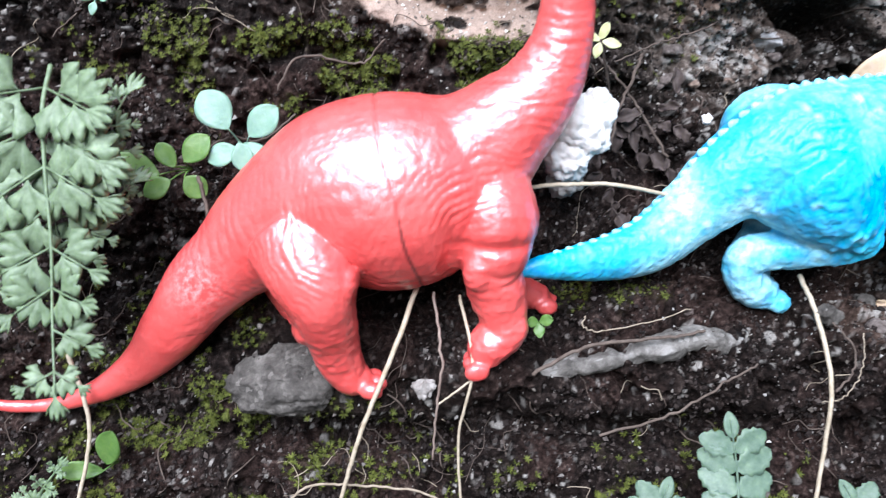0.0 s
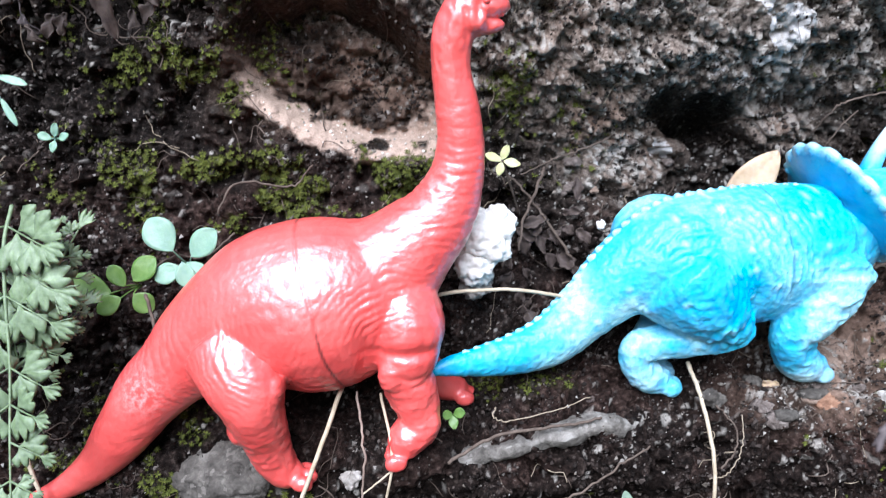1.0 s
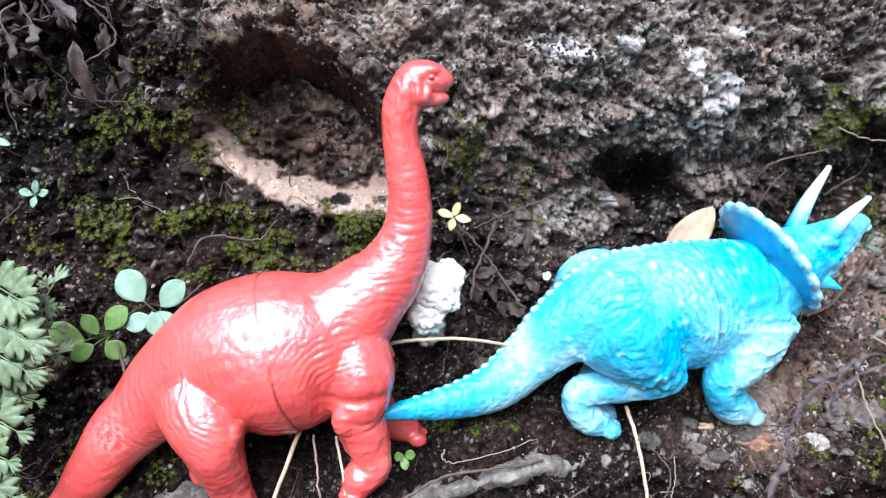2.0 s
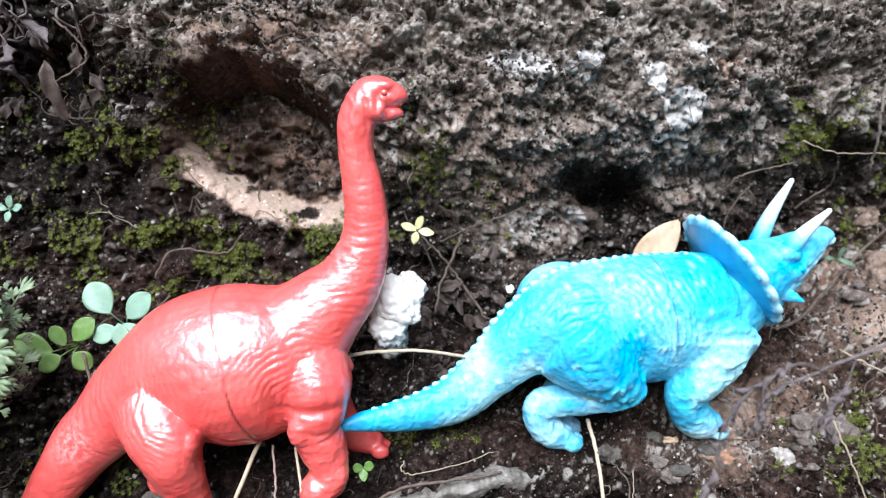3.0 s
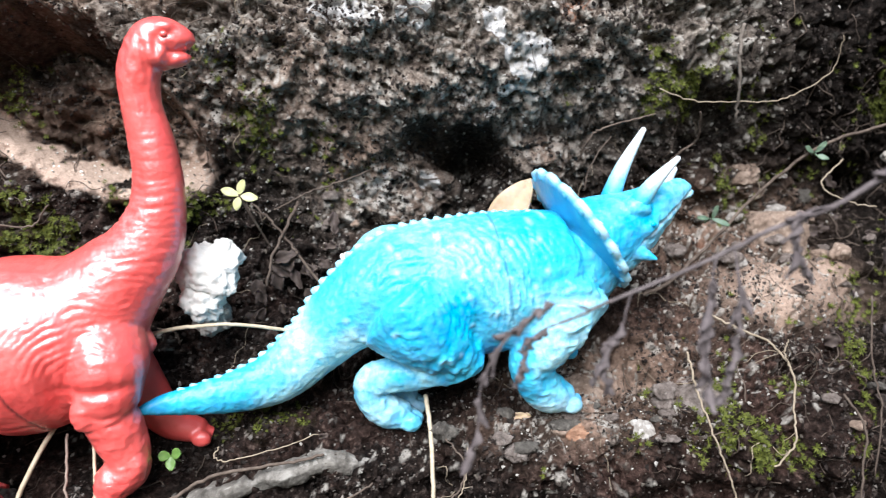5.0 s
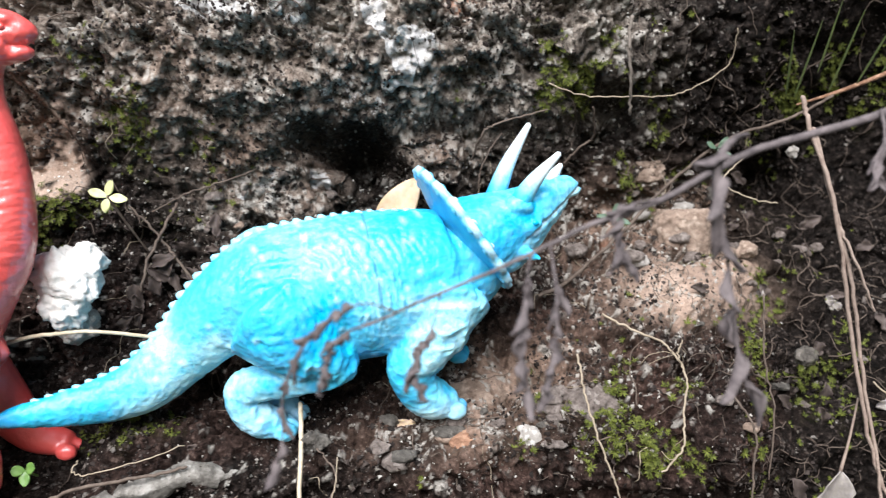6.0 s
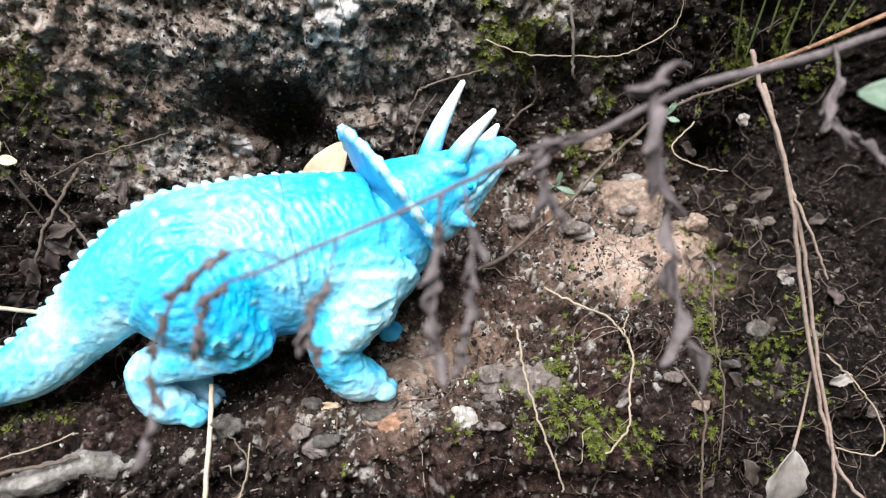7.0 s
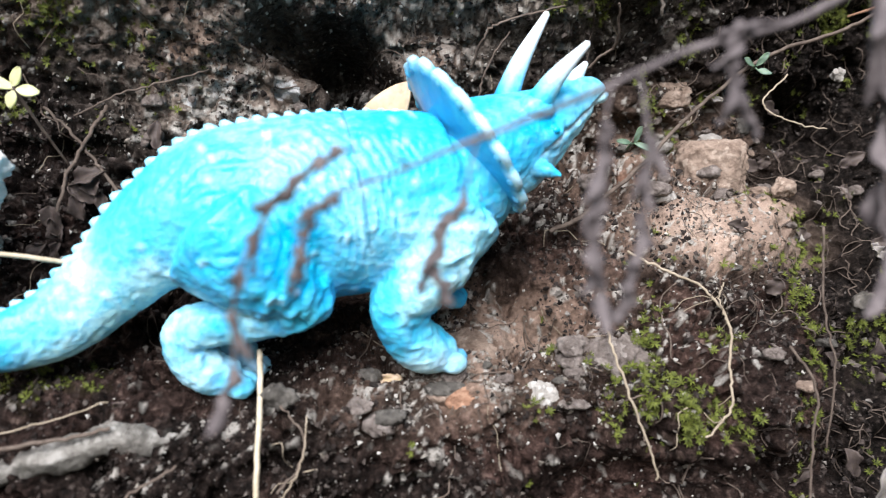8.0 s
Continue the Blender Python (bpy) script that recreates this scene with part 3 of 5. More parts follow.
tagged(bank, "dark crumbly soil and grey rock bank with moss patches", "ground", kind="structure")

# the flat ground below the bank, out to the horizon
lawn = rock_mat("far_ground", (0.03, 0.035, 0.015), (0.07, 0.075, 0.035), (0.13, 0.12, 0.07), 6, 0.95, 0.004)
ring = np.array([[-1, -1, 0], [1, -1, 0], [1, 1, 0], [-1, 1, 0]], float) * 400000 + np.array([0, 0, -330.0])
tagged(new("terrain", mesh("terrain", ring, [[0, 1, 2, 3]], lawn)), "dull green and brown level ground below the bank", "ground", kind="structure")


def at_bank(x, v, out=0.0):
    """The place on the bank, raised off it by out millimetres."""
    x, v = np.atleast_1d(np.asarray(x, float)), np.atleast_1d(np.asarray(v, float))
    i = np.clip(np.searchsorted(GX, x) - 1, 0, len(GX) - 2)
    j = np.clip(np.searchsorted(GV, v) - 1, 0, len(GV) - 2)
    f, g = (x - GX[i]) / (GX[i + 1] - GX[i]), (v - GV[j]) / (GV[j + 1] - GV[j])
    f, g = f[:, None], g[:, None]
    p = (GRID[i, j] * (1 - f) + GRID[i + 1, j] * f) * (1 - g) + (GRID[i, j + 1] * (1 - f) + GRID[i + 1, j + 1] * f) * g
    return p + out * np.array([0, -LEAN_C, LEAN_S])


def bank_normal(x, v, e=1.2):
    a = at_bank(x + e, v) - at_bank(x - e, v)
    b = at_bank(x, v + e) - at_bank(x, v - e)
    n = np.cross(a, b)
    return n / (np.linalg.norm(n, axis=1)[:, None] + 1e-9)


# ---- the two toy dinosaurs ----
def fused(name, geos, voxel, passes=2):
    """One skin round overlapping closed meshes, in millimetres."""
    ob = new(name, mesh(name, np.asarray(joined(geos)[0]) * 1000.0, joined(geos)[1]))
    mod = ob.modifiers.new("skin", "REMESH")
    mod.mode, mod.voxel_size = "VOXEL", voxel
    made = bpy.data.meshes.new_from_object(ob.evaluated_get(bpy.context.evaluated_depsgraph_get()))
    v = np.empty(len(made.vertices) * 3)
    made.vertices.foreach_get("co", v)
    v = v.reshape(-1, 3)
    ends = np.empty(len(made.edges) * 2, int)
    made.edges.foreach_get("vertices", ends)
    a, b = ends.reshape(-1, 2).T
    count = np.bincount(a, minlength=len(v)) + np.bincount(b, minlength=len(v))
    for n in range(passes):
        total = np.stack([np.bincount(a, v[b, k], len(v)) + np.bincount(b, v[a, k], len(v)) for k in range(3)], 1)
        v = 0.4 * v + 0.6 * total / np.maximum(count, 1)[:, None]
    faces = [list(p.vertices) for p in made.polygons]
    old = ob.data
    bpy.data.objects.remove(ob)
    bpy.data.meshes.remove(made)
    bpy.data.meshes.remove(old)
    return v, faces


def normals(v, faces):
    f = np.array([q[:4] if len(q) > 3 else [*q, q[0]] for q in faces])
    n = np.cross(v[f[:, 2]] - v[f[:, 0]], v[f[:, 3]] - v[f[:, 1]])
    out = np.stack([sum(np.bincount(f[:, c], n[:, k], len(v)) for c in range(4)) for k in range(3)], 1)
    return out / (np.linalg.norm(out, axis=1)[:, None] + 1e-9)


def near(v, c, r):
    return np.exp(-(((v - np.array(c)) / np.array(r)) ** 2).sum(1))


def folds(v, size, stretch, seed, warp=2.0):
    """Sharp skin folds: ridged noise, drawn out along one axis."""
    q = v + warp * np.stack([fbm(v, 9, 2, seed + k) for k in (1, 2, 3)], 1)
    return 1 - 2 * np.abs(fbm(q / np.array(stretch), size, 2, seed + 7))


def arcs(v, centre, period, seed, warp=1.6):
    """Fine wrinkles that run in rings round a joint: narrow grooves between soft ridges."""
    d = np.hypot(v[:, 0] - centre[0], v[:, 2] - centre[1]) + warp * fbm(v, 8, 2, seed) + 0.5 * fbm(v, 2.5, 2, seed + 3)
    s = np.abs(np.sin(np.pi * d / period))
    return (s ** 0.7 - 0.7) * smooth(-0.35, 0.15, fbm(v, 4.5, 2, seed + 6))


def limb(points, y, squash=1.0, sides=18, steps=5):
    """A leg in a plane: rows of x, z, radius and, if given, its own y."""
    rows = [(p[0], p[3] if len(p) > 3 else y, p[1]) for p in points]
    return tube(rows, [(p[2] * squash, p[2]) for p in points], sides, steps, side=(0, 1, 0))


def mark(ob, **values):
    for key, value in values.items():
        ob.data.attributes.new(key, "FLOAT", "POINT").data.foreach_set("value", np.clip(value, 0, 1).astype(np.float32))


def red_dinosaur():
    toy = thing("toy_dinosaur", "glossy red plastic long-necked toy dinosaur standing on the ledge", "toy", (0, 160, 0), "toy dinosaurs", turn=(0, 0, 3))
    trunk = [(-114, -17, 1.0), (-106, -20.2, 1.4), (-94.2, -20.4, 1.9), (-85, -17.8, 2.7), (-77.9, -14.4, 3.6), (-70.2, -8.8, 5.2), (-63.4, -1.1, 7.1), (-55.0, 9.7, 8.9), (-47.1, 17.1, 10.3), (-36.9, 25.0, 14.1), (-24.1, 30.6, 20.0),
             (-10.3, 32.4, 22.3), (2.5, 33.0, 19.8), (10.0, 32.4, 15.0), (15.5, 31.4, 9.2)]
    neck = [(-8, 34, 16.0), (1, 37.0, 17.0), (8.5, 42.0, 14.4), (15.0, 48.0, 11.4), (21.0, 54.2, 9.1), (25.4, 63.0, 7.0), (26.9, 71.6, 5.8), (26.3, 80.6, 5.2), (25.0, 89.4, 4.6), (25.3, 97.0, 4.8), (27.4, 101.6, 5.1)]
    geos = [tube([(x, 0, z) for x, z, r in trunk], [(r * 0.88, r) for x, z, r in trunk], 34, 6, side=(0, 1, 0)), tube([(x, 0, z) for x, z, r in neck], [(r * 0.94, r) for x, z, r in neck], 30, 6, side=(0, 1, 0))]
    geos.append(stone((-2, 0, 43), (18, 12, 11), 9, 0.02, 12))
    # short head with a brow and an open mouth
    geos.append(tube([(26.5, 0, 100.5), (29.3, 0, 103.7), (32.6, 0, 104.4), (35.8, 0, 103.9), (38.0, 0, 103.3)], [(4.7, 4.9), (4.7, 5.1), (4.2, 4.4), (3.3, 3.0), (2.3, 1.9)], 20, 5, side=(0, 1, 0)))
    geos.append(tube([(28, 0, 99.8), (32.0, 0, 99.5), (34.8, 0, 99.2), (36.9, 0, 99.4)], [(3.9, 3.6), (3.3, 2.5), (2.7, 1.7), (1.9, 1.1)], 18, 5, side=(0, 1, 0)))
    for s in (-1, 1):
        geos.append(stone((33.0, 3.0 * s, 106.4), (2.6, 1.5, 1.3), 3, 0.05, 8))
        geos.append(stone((36.9, 1.6 * s, 105.0), (1.1, 0.9, 0.8), 5, 0.05, 8))
        geos.append(stone((30.4, 3.7 * s, 100.6), (2.4, 1.4, 2.6), 6, 0.05, 8))
    # legs: near hind, far hind, near front, far front
    geos.append(limb([(-31, 24, 11, -8), (-28.5, 20, 10, -12), (-25.8, 15, 9.0, -14.5), (-24.9, 9.6, 7.5, -14), (-23.9, 3.5, 5.9, -12), (-23.3, -1.5, 5.2, -10.5), (-22, -6, 4.9, -9.5), (-19.8, -9.2, 4.2, -9.3), (-16.8, -9.2, 3.0, -9.3)], -12))
    geos.append(limb([(-38, 20, 10, 6), (-36, 10, 7.4, 8), (-33, 1, 5.5, 8), (-31, -4, 4.6, 7), (-28, -6.5, 3.8, 7)], 8))
    geos.append(limb([(10.5, 33, 10, -5), (11.8, 28, 9.4, -8.5), (11.6, 21.5, 7.9, -9.8), (11.2, 17.4, 6.4, -9.8), (12.6, 12.4, 6.3, -9.2), (14.2, 6, 5.4, -9), (14, 1.8, 5.0, -9.8), (11, -0.8, 4.8, -10.8), (9.6, -3.6, 3.7, -11.5)], -10))
    geos.append(limb([(9, 28, 8, 5), (13, 16, 6.6, 9), (17, 8, 5.2, 10), (20.5, 4.2, 4.4, 10.5), (25, 2.2, 3.6, 11), (27.4, 1.8, 3.0, 11)], 10))
    # knee caps and elbows
    geos.append(stone((-19.6, -16.6, 16.5), (3.0, 4.4, 4.6), 14, 0.1, 10))
    geos.append(stone((-29.5, -15, 6.5), (2.6, 3.2, 4.0), 15, 0.1, 10))
    geos.append(stone((8.0, -14.0, 18.8), (4.0, 3.4, 4.6), 16, 0.1, 10))
    geos.append(stone((17.2, -11.5, 4.0), (2.4, 2.8, 3.8), 17, 0.1, 10))
    for (x, z), y, fan in (((-16.6, -10.2), -9.3, 1), ((8.6, -4.6), -11.5, -0.3), ((26.4, 1.2), 11, 1), ((-28.5, -7.6), 7, 1)):
        for k, w in enumerate((-3.4, 0, 3.2)):
            geos.append(stone((x + (1.9 - 0.25 * abs(w)) * fan, y + w, z - 0.6), (2.8, 1.75, 2.2), 4 + k, 0.06, 9))
    v, faces = fused("red_toy", geos, 0.42, 4)
    n = normals(v, faces)
    fold = near(v, (9, -14, 36), (13, 14, 9)) * arcs(v, (11, 24), 1.75, 5, 2.6) * 0.4 + near(v, (0, -14, 28), (6, 12, 12)) * arcs(v, (11, 24), 2.0, 25, 2.6) * 0.3
    fold += near(v, (-31, -14, 27), (7, 14, 13)) * arcs(v, (-10, 32), 1.9, 6, 2.8) * 0.42 + near(v, (-24, -17, 19), (9, 10, 7)) * arcs(v, (-30, 8), 1.6, 26) * 0.4
    fold += near(v, (21, 0, 60), (15, 20, 24)) * folds(v, 2.0, (3.6, 2.4, 0.7), 7) * 0.25
    fold += near(v, (-14, -18, 33), (18, 12, 17)) * arcs(v, (-19, 34), 2.5, 10, 4.5) * 0.16
    fold += near(v, (-8, -18, 14), (14, 12, 6)) * arcs(v, (-10, 40), 1.9, 11) * 0.3
    fold += near(v, (-46, -8, 20), (16, 12, 12)) * arcs(v, (-24, 30), 2.3, 12) * 0.3
    fold += near(v, (0, -13, 0), (60, 12, 10)) * folds(v, 3.0, (1, 1, 1), 13) * 0.34 + near(v, (12, -12, 16), (9, 12, 12)) * folds(v, 3.4, (2.2, 1, 0.8), 27) * 0.45
    fold += near(v, (25, -4, 96), (6, 8, 9)) * folds(v, 3.2, (0.8, 1, 2.4), 28) * 0.5 + near(v, (33, -4, 102), (6, 6, 6)) * folds(v, 2.2, (1.4, 1, 1), 29) * 0.4
    fold += 0.05 * folds(v, 2.2, (0.9, 1.4, 2.2), 8) + 0.05 * folds(v, 1.3, (1, 1, 1), 14) + 0.3 * fbm(v, 11, 3, 9)
    # muscle edges of thigh and shoulder
    fold += 1.2 * near(v, (-13, -19, 27), (11, 8, 12)) - 1.5 * near(v, (-16.5, -17, 14), (2.6, 8, 7)) - 1.7 * near(v, (2.2, -15, 22), (2.4, 8, 10)) - 1.3 * near(v, (12, -17, 24.5), (8, 6, 1.6)) + 0.9 * near(v, (18, -6, 29), (5, 9, 4))
    # moulding seam round the trunk
    bend = v[:, 0] + 6.3 + 0.24 * (v[:, 2] - 22) + 0.35 * np.sin(v[:, 2] * 0.3)
    seam = np.exp(-(bend / 0.30) ** 2) * (v[:, 2] > 6) * (v[:, 2] < 60)
    # eye socket and nostril
    dent = 0.7 * near(v, (33.2, -4.4, 104.4), (1.5, 2, 0.8)) + 0.9 * near(v, (31.2, -4.6, 102.2), (0.9, 2, 2.6))
    # rings round the flank and along the neck; level ones on the legs
    leg = smooth(30, 18, v[:, 2]) * smooth(8, 12, np.abs(v[:, 0] + 8))
    across = 1.5 * (np.hypot(v[:, 0] + 14, v[:, 2] - 33) * (1 - leg) + v[:, 2] * leg)
    v = v + n * (fold - 0.26 * seam - dent)[:, None]
    body = part("body", (v, faces), RED, toy, local=True)
    mark(body, seam=seam * (0.45 + 0.5 * smooth(-0.2, 0.2, fbm(v, 9, 2, 45))), across=across, chalk=near(v, (-54, -10, 14), (6, 9, 6)) + 0.5 * near(v, (21, -9, 61), (5, 8, 6)))
    for y in (-4.55, 4.55):
        part("eye", stone((33.0, y * 0.9, 104.6), (0.9, 0.6, 0.7), 2, 0.02, 8), RED, toy, local=True)
    for k, (x, z) in enumerate(((34.4, 101.4), (35.8, 101.6), (37.1, 101.8))):
        for y in (-2.0, 2.0):
            part("tooth", tube([(x, y * (1 - 0.12 * k), z + 0.5), (x, y * (1 - 0.12 * k), z - 0.6)], [0.45, 0.15], 6, 1), RED, toy, local=True)
    return toy


def cone(base, tip, r, sides=10, bow=0.0):
    b, t = np.array(base, float), np.array(tip, float)
    mid = (b + t) / 2 + np.array([bow, 0, 0])
    return tube([b, mid, t], [r, r * 0.68, r * 0.24], sides, 4)


def frill_geo():
    """A cupped shield with a knobbed rim, behind the head."""
    c = np.array([52.8, 0.6, 50.4])
    ahead, e2 = np.array([0.9996, 0.03, 0]), np.array([-0.03, 0.9996, 0])
    e1, e3 = -0.55 * ahead + np.array([0, 0, 0.835]), 0.835 * ahead + np.array([0, 0, 0.55])
    th = np.linspace(0, 2 * np.pi, 121)[:-1]
    rows = []
    for r in np.linspace(0.15, 1, 9):
        knob = 1 + 0.07 * np.abs(np.cos(th * 9)) ** 0.8 * smooth(0.78, 1.0, np.array(r))
        up, across = 19.0 * r * np.cos(th) * knob, 18.5 * r * np.sin(th) * knob
        cup = 2.6 * r ** 2 - 1.5
        rows.append(c + up[:, None] * e1 + across[:, None] * e2 + cup * e3)
    g = np.array(rows)
    front, back = g, g - e3 * (2.4 - 0.9 * np.linspace(0, 1, 9)[:, None, None])
    n, m = g.shape[:2]
    verts = np.vstack([front.reshape(-1, 3), back.reshape(-1, 3)])
    faces = []
    for i in range(n - 1):
        for j in range(m):
            q = [i * m + j, i * m + (j + 1) % m, (i + 1) * m + (j + 1) % m, (i + 1) * m + j]
            faces += [q, [n * m + x for x in reversed(q)]]
    for j in range(m):
        a, b = (n - 1) * m + j, (n - 1) * m + (j + 1) % m
        faces.append([a, b, n * m + b, n * m + a])
        a, b = j, (j + 1) % m
        faces.append([b, a, n * m + a, n * m + b])
    return verts, faces, c, e1, e2, e3


def blue_dinosaur():
    toy = thing("toy_dinosaur", "bright blue plastic three-horned toy dinosaur standing on the ledge", "toy", (80, 172, 0), "toy dinosaurs", turn=(0, 0, 9.5))
    spine = [(-64.8, 15.2, 1.0, -7), (-57.9, 15.7, 2.7, -5.5), (-43.5, 15.9, 5.0, -3), (-30.8, 18.5, 7.0, -1), (-19.7, 26.2, 8.3, 0), (-10.5, 33.7, 11.0, 0), (1.6, 37.8, 16.2, 0), (15.4, 37.9, 18.4, 0), (30.9, 38.2, 18.7, 0), (45.5, 40.1, 16.4, 0), (51.5, 41.4, 13.2, 0), (57, 45.5, 11.0, 0)]
    wide = [0.9, 0.9, 0.85, 0.82, 0.85, 0.88, 0.9, 0.88, 0.88, 0.88, 0.85, 0.9]
    geos = [tube([(x, y, z) for x, z, r, y in spine], [(r * w, r) for (x, z, r, y), w in zip(spine, wide)], 30, 7, side=(0, 1, 0))]
    # head and beak, lower jaw, cheeks
    geos.append(tube([(55, 0, 47), (62, 0, 49.5), (69, 0, 52.5), (75.5, 0, 56.0), (81, 0, 59.0), (85.4, 0, 58.6)], [(11, 12), (9.6, 10.4), (7.4, 7.8), (5.2, 5.8), (3.6, 3.8), (1.4, 1.6)], 22, 5, side=(0, 1, 0)))
    geos.append(tube([(60, 0, 43.5), (65, 0, 43.4), (71, 0, 47.4), (77.0, 0, 52.4), (81, 0, 55)], [(7.4, 6.4), (6.6, 5.4), (4.8, 3.8), (3.2, 2.4), (1.8, 1.4)], 18, 5, side=(0, 1, 0)))
    for s in (-1, 1):
        geos.append(stone((68.5, 6.4 * s, 50.2), (3.6, 1.8, 2.4), 5, 0.08, 8))
        geos.append(cone((66.4, 5.6 * s, 44.2), (71.4, 8.6 * s, 42.2), 2.1))
        geos.append(stone((67, 5.6 * s, 56), (4, 3, 3), 6, 0.08, 8))
        geos.append(stone((75.5, 3.8 * s, 57.6), (2.8, 1.6, 1.8), 8, 0.08, 8))
    # hind and fore legs; the near ones are seen whole
    geos.append(limb([(3.5, 35, 14.2, -6), (8, 30, 12.2, -8.5), (13.2, 25.2, 8.8, -9.8), (16.4, 21.8, 6.1, -9.2), (12, 19.4, 5.5, -8), (5, 18.2, 5.1, -6.5), (-1.5, 17.0, 4.8, -5), (-6.2, 15.0, 4.6, -3.5), (-7.0, 11.3, 4.3, -3), (-4.8, 7.5, 4.5, -2.8), (-1.3, 5.2, 4.2, -2.8), (2.2, 4.4, 3.0, -2.8)], -6))
    geos.append(limb([(6, 36, 12, 7), (8, 26, 8, 9), (5, 17, 5.5, 8), (0, 10, 4.6, 7), (4, 4.8, 3.8, 7)], 8))
    geos.append(limb([(47, 35, 11, -6), (43.4, 28.5, 9, -8.4), (38.8, 22.5, 7.2, -9.4), (35.9, 18.3, 6.1, -9), (36.4, 12.9, 5.4, -8), (39.0, 8.7, 5.4, -6.8), (42.8, 6.4, 5.0, -6.2), (46.3, 5.2, 3.6, -6)], -8))
    geos.append(limb([(46, 36, 10, 7), (47, 27, 7, 9), (48.3, 20, 5, 10), (50.5, 15.5, 3.8, 10)], 10))
    # the far hip shows over the rump
    geos.append(stone((2.5, 8.0, 43.0), (13, 8.5, 11.5), 28, 0.04, 14))
    # knee, hock and elbow
    geos.append(stone((17.5, -11.5, 20.6), (4.2, 3.6, 3.8), 24, 0.14, 10))
    geos.append(stone((-8.0, -4.5, 15.0), (2.8, 3.0, 3.0), 25, 0.12, 10))
    geos.append(stone((33.4, -10.5, 19.4), (3.4, 3.4, 3.8), 26, 0.14, 10))
    geos.append(stone((46.5, -9.5, 34), (7.5, 5.5, 7.0), 27, 0.14, 12))
    for (x, z), y in (((3.2, 3.6), -2.8), ((47.2, 4.4), -6), ((6, 3.6), 7), ((52.0, 14.0), 10)):
        for k, w in enumerate((-2.9, 0, 2.9)):
            geos.append(stone((x + 0.6 - 0.35 * abs(w), y + w, z - 0.7), (2.9, 1.65, 2.3), 7 + k, 0.06, 9))
    v, faces = fused("blue_toy", geos, 0.42, 4)
    n = normals(v, faces)
    fold = near(v, (26, -16, 42), (13, 14, 17)) * (arcs(v, (4, 34), 2.1, 15, 2.2) * 0.7 + folds(v + 0.3 * v[:, [2, 1, 0]], 2.0, (0.8, 1, 3.4), 15) * 0.3)
    fold += near(v, (47, -12, 32), (10, 12, 11)) * folds(v, 4.4, (2, 1, 1), 16) * 1.25 + near(v, (38, -12, 16), (8, 12, 10)) * folds(v, 3.4, (1.6, 1, 1), 23) * 0.7
    fold += near(v, (14, -14, 21), (11, 12, 7)) * folds(v, 3.4, (1, 1, 1.3), 17) * 1.0 + near(v, (0, -6, 10), (12, 10, 8)) * folds(v, 3.0, (1, 1, 1), 24) * 0.45
    fold += near(v, (70, 0, 50), (10, 14, 9)) * folds(v, 3.4, (2, 1, 1), 18) * 0.7
    fold += near(v, (6, -16, 38), (11, 12, 12)) * arcs(v, (3, 35), 2.6, 22, 2.6) * 0.55 + near(v, (-4, -10, 44), (12, 12, 9)) * arcs(v, (8, 30), 2.4, 29) * 0.4
    fold += 0.17 * folds(v, 2.2, (1, 1, 1.5), 19) + 0.12 * folds(v, 1.3, (1, 1, 1), 21) + 0.22 * fbm(v, 8, 3, 20)
    a, am = cells(v[:, 0] + 0.2 * v[:, 1], v[:, 2], 3.4, 77)
    knob = np.maximum(0, 0.36 - a) * (am > 0.83) * smooth(62, 40, v[:, 0]) * smooth(14, 24, v[:, 2])
    fold += 0.9 * knob
    fold -= 1.0 * near(v, (20.0, -15, 28), (2.2, 8, 9)) + 0.8 * near(v, (32, -15, 25), (2.2, 8, 8)) + 0.9 * near(v, (-2, -8, 21.5), (9, 8, 1.6))
    seam = np.exp(-((v[:, 0] - 27.5 + 0.1 * (v[:, 2] - 50)) / 0.35) ** 2) * (v[:, 2] > 30)
    mouth = np.exp(-((v[:, 2] - (46.8 + 0.72 * (v[:, 0] - 68))) / 0.6) ** 2) * smooth(66, 70, v[:, 0])
    v = v + n * (fold - 0.3 * seam - 0.7 * mouth)[:, None]
    body = part("body", (v, faces), BLUE, toy, local=True)
    under = smooth(0.1, -0.7, n[:, 2])
    tint = smooth(-0.25, 0.35, fbm(v, 24, 3, 90))
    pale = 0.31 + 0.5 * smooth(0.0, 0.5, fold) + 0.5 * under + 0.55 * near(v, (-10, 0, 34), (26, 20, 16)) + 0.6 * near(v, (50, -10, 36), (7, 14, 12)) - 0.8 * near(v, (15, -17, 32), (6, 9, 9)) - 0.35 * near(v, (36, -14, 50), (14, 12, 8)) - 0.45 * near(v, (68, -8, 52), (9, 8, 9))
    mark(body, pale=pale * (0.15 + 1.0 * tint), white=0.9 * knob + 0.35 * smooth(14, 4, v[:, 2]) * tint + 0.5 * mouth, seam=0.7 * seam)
    # frill, with raised knobs on its rim
    fv, ff, c, e1, e2, e3 = frill_geo()
    fv = fv + 0.25 * fbm(fv, 4, 3, 31)[:, None] * e3
    frill = part("frill", (fv, ff), BLUE, toy, local=True)
    r = np.hypot((fv - c) @ e1 / 19.0, (fv - c) @ e2 / 18.5)
    mark(frill, pale=0.12 + 0.5 * smooth(0.96, 1.05, r), white=0.35 * smooth(1.0, 1.06, r), seam=r * 0)
    for k in range(18):
        w = k * 2 * np.pi / 18
        p = c + 18.3 * math.cos(w) * e1 + 17.9 * math.sin(w) * e2 + 0.2 * e3
        ob = part("frill_knob", stone(p, (1.4, 1.5, 1.7), 40 + k, 0.08, 9), BLUE, frill, "pale blue knob", local=True)
        m = len(ob.data.vertices)
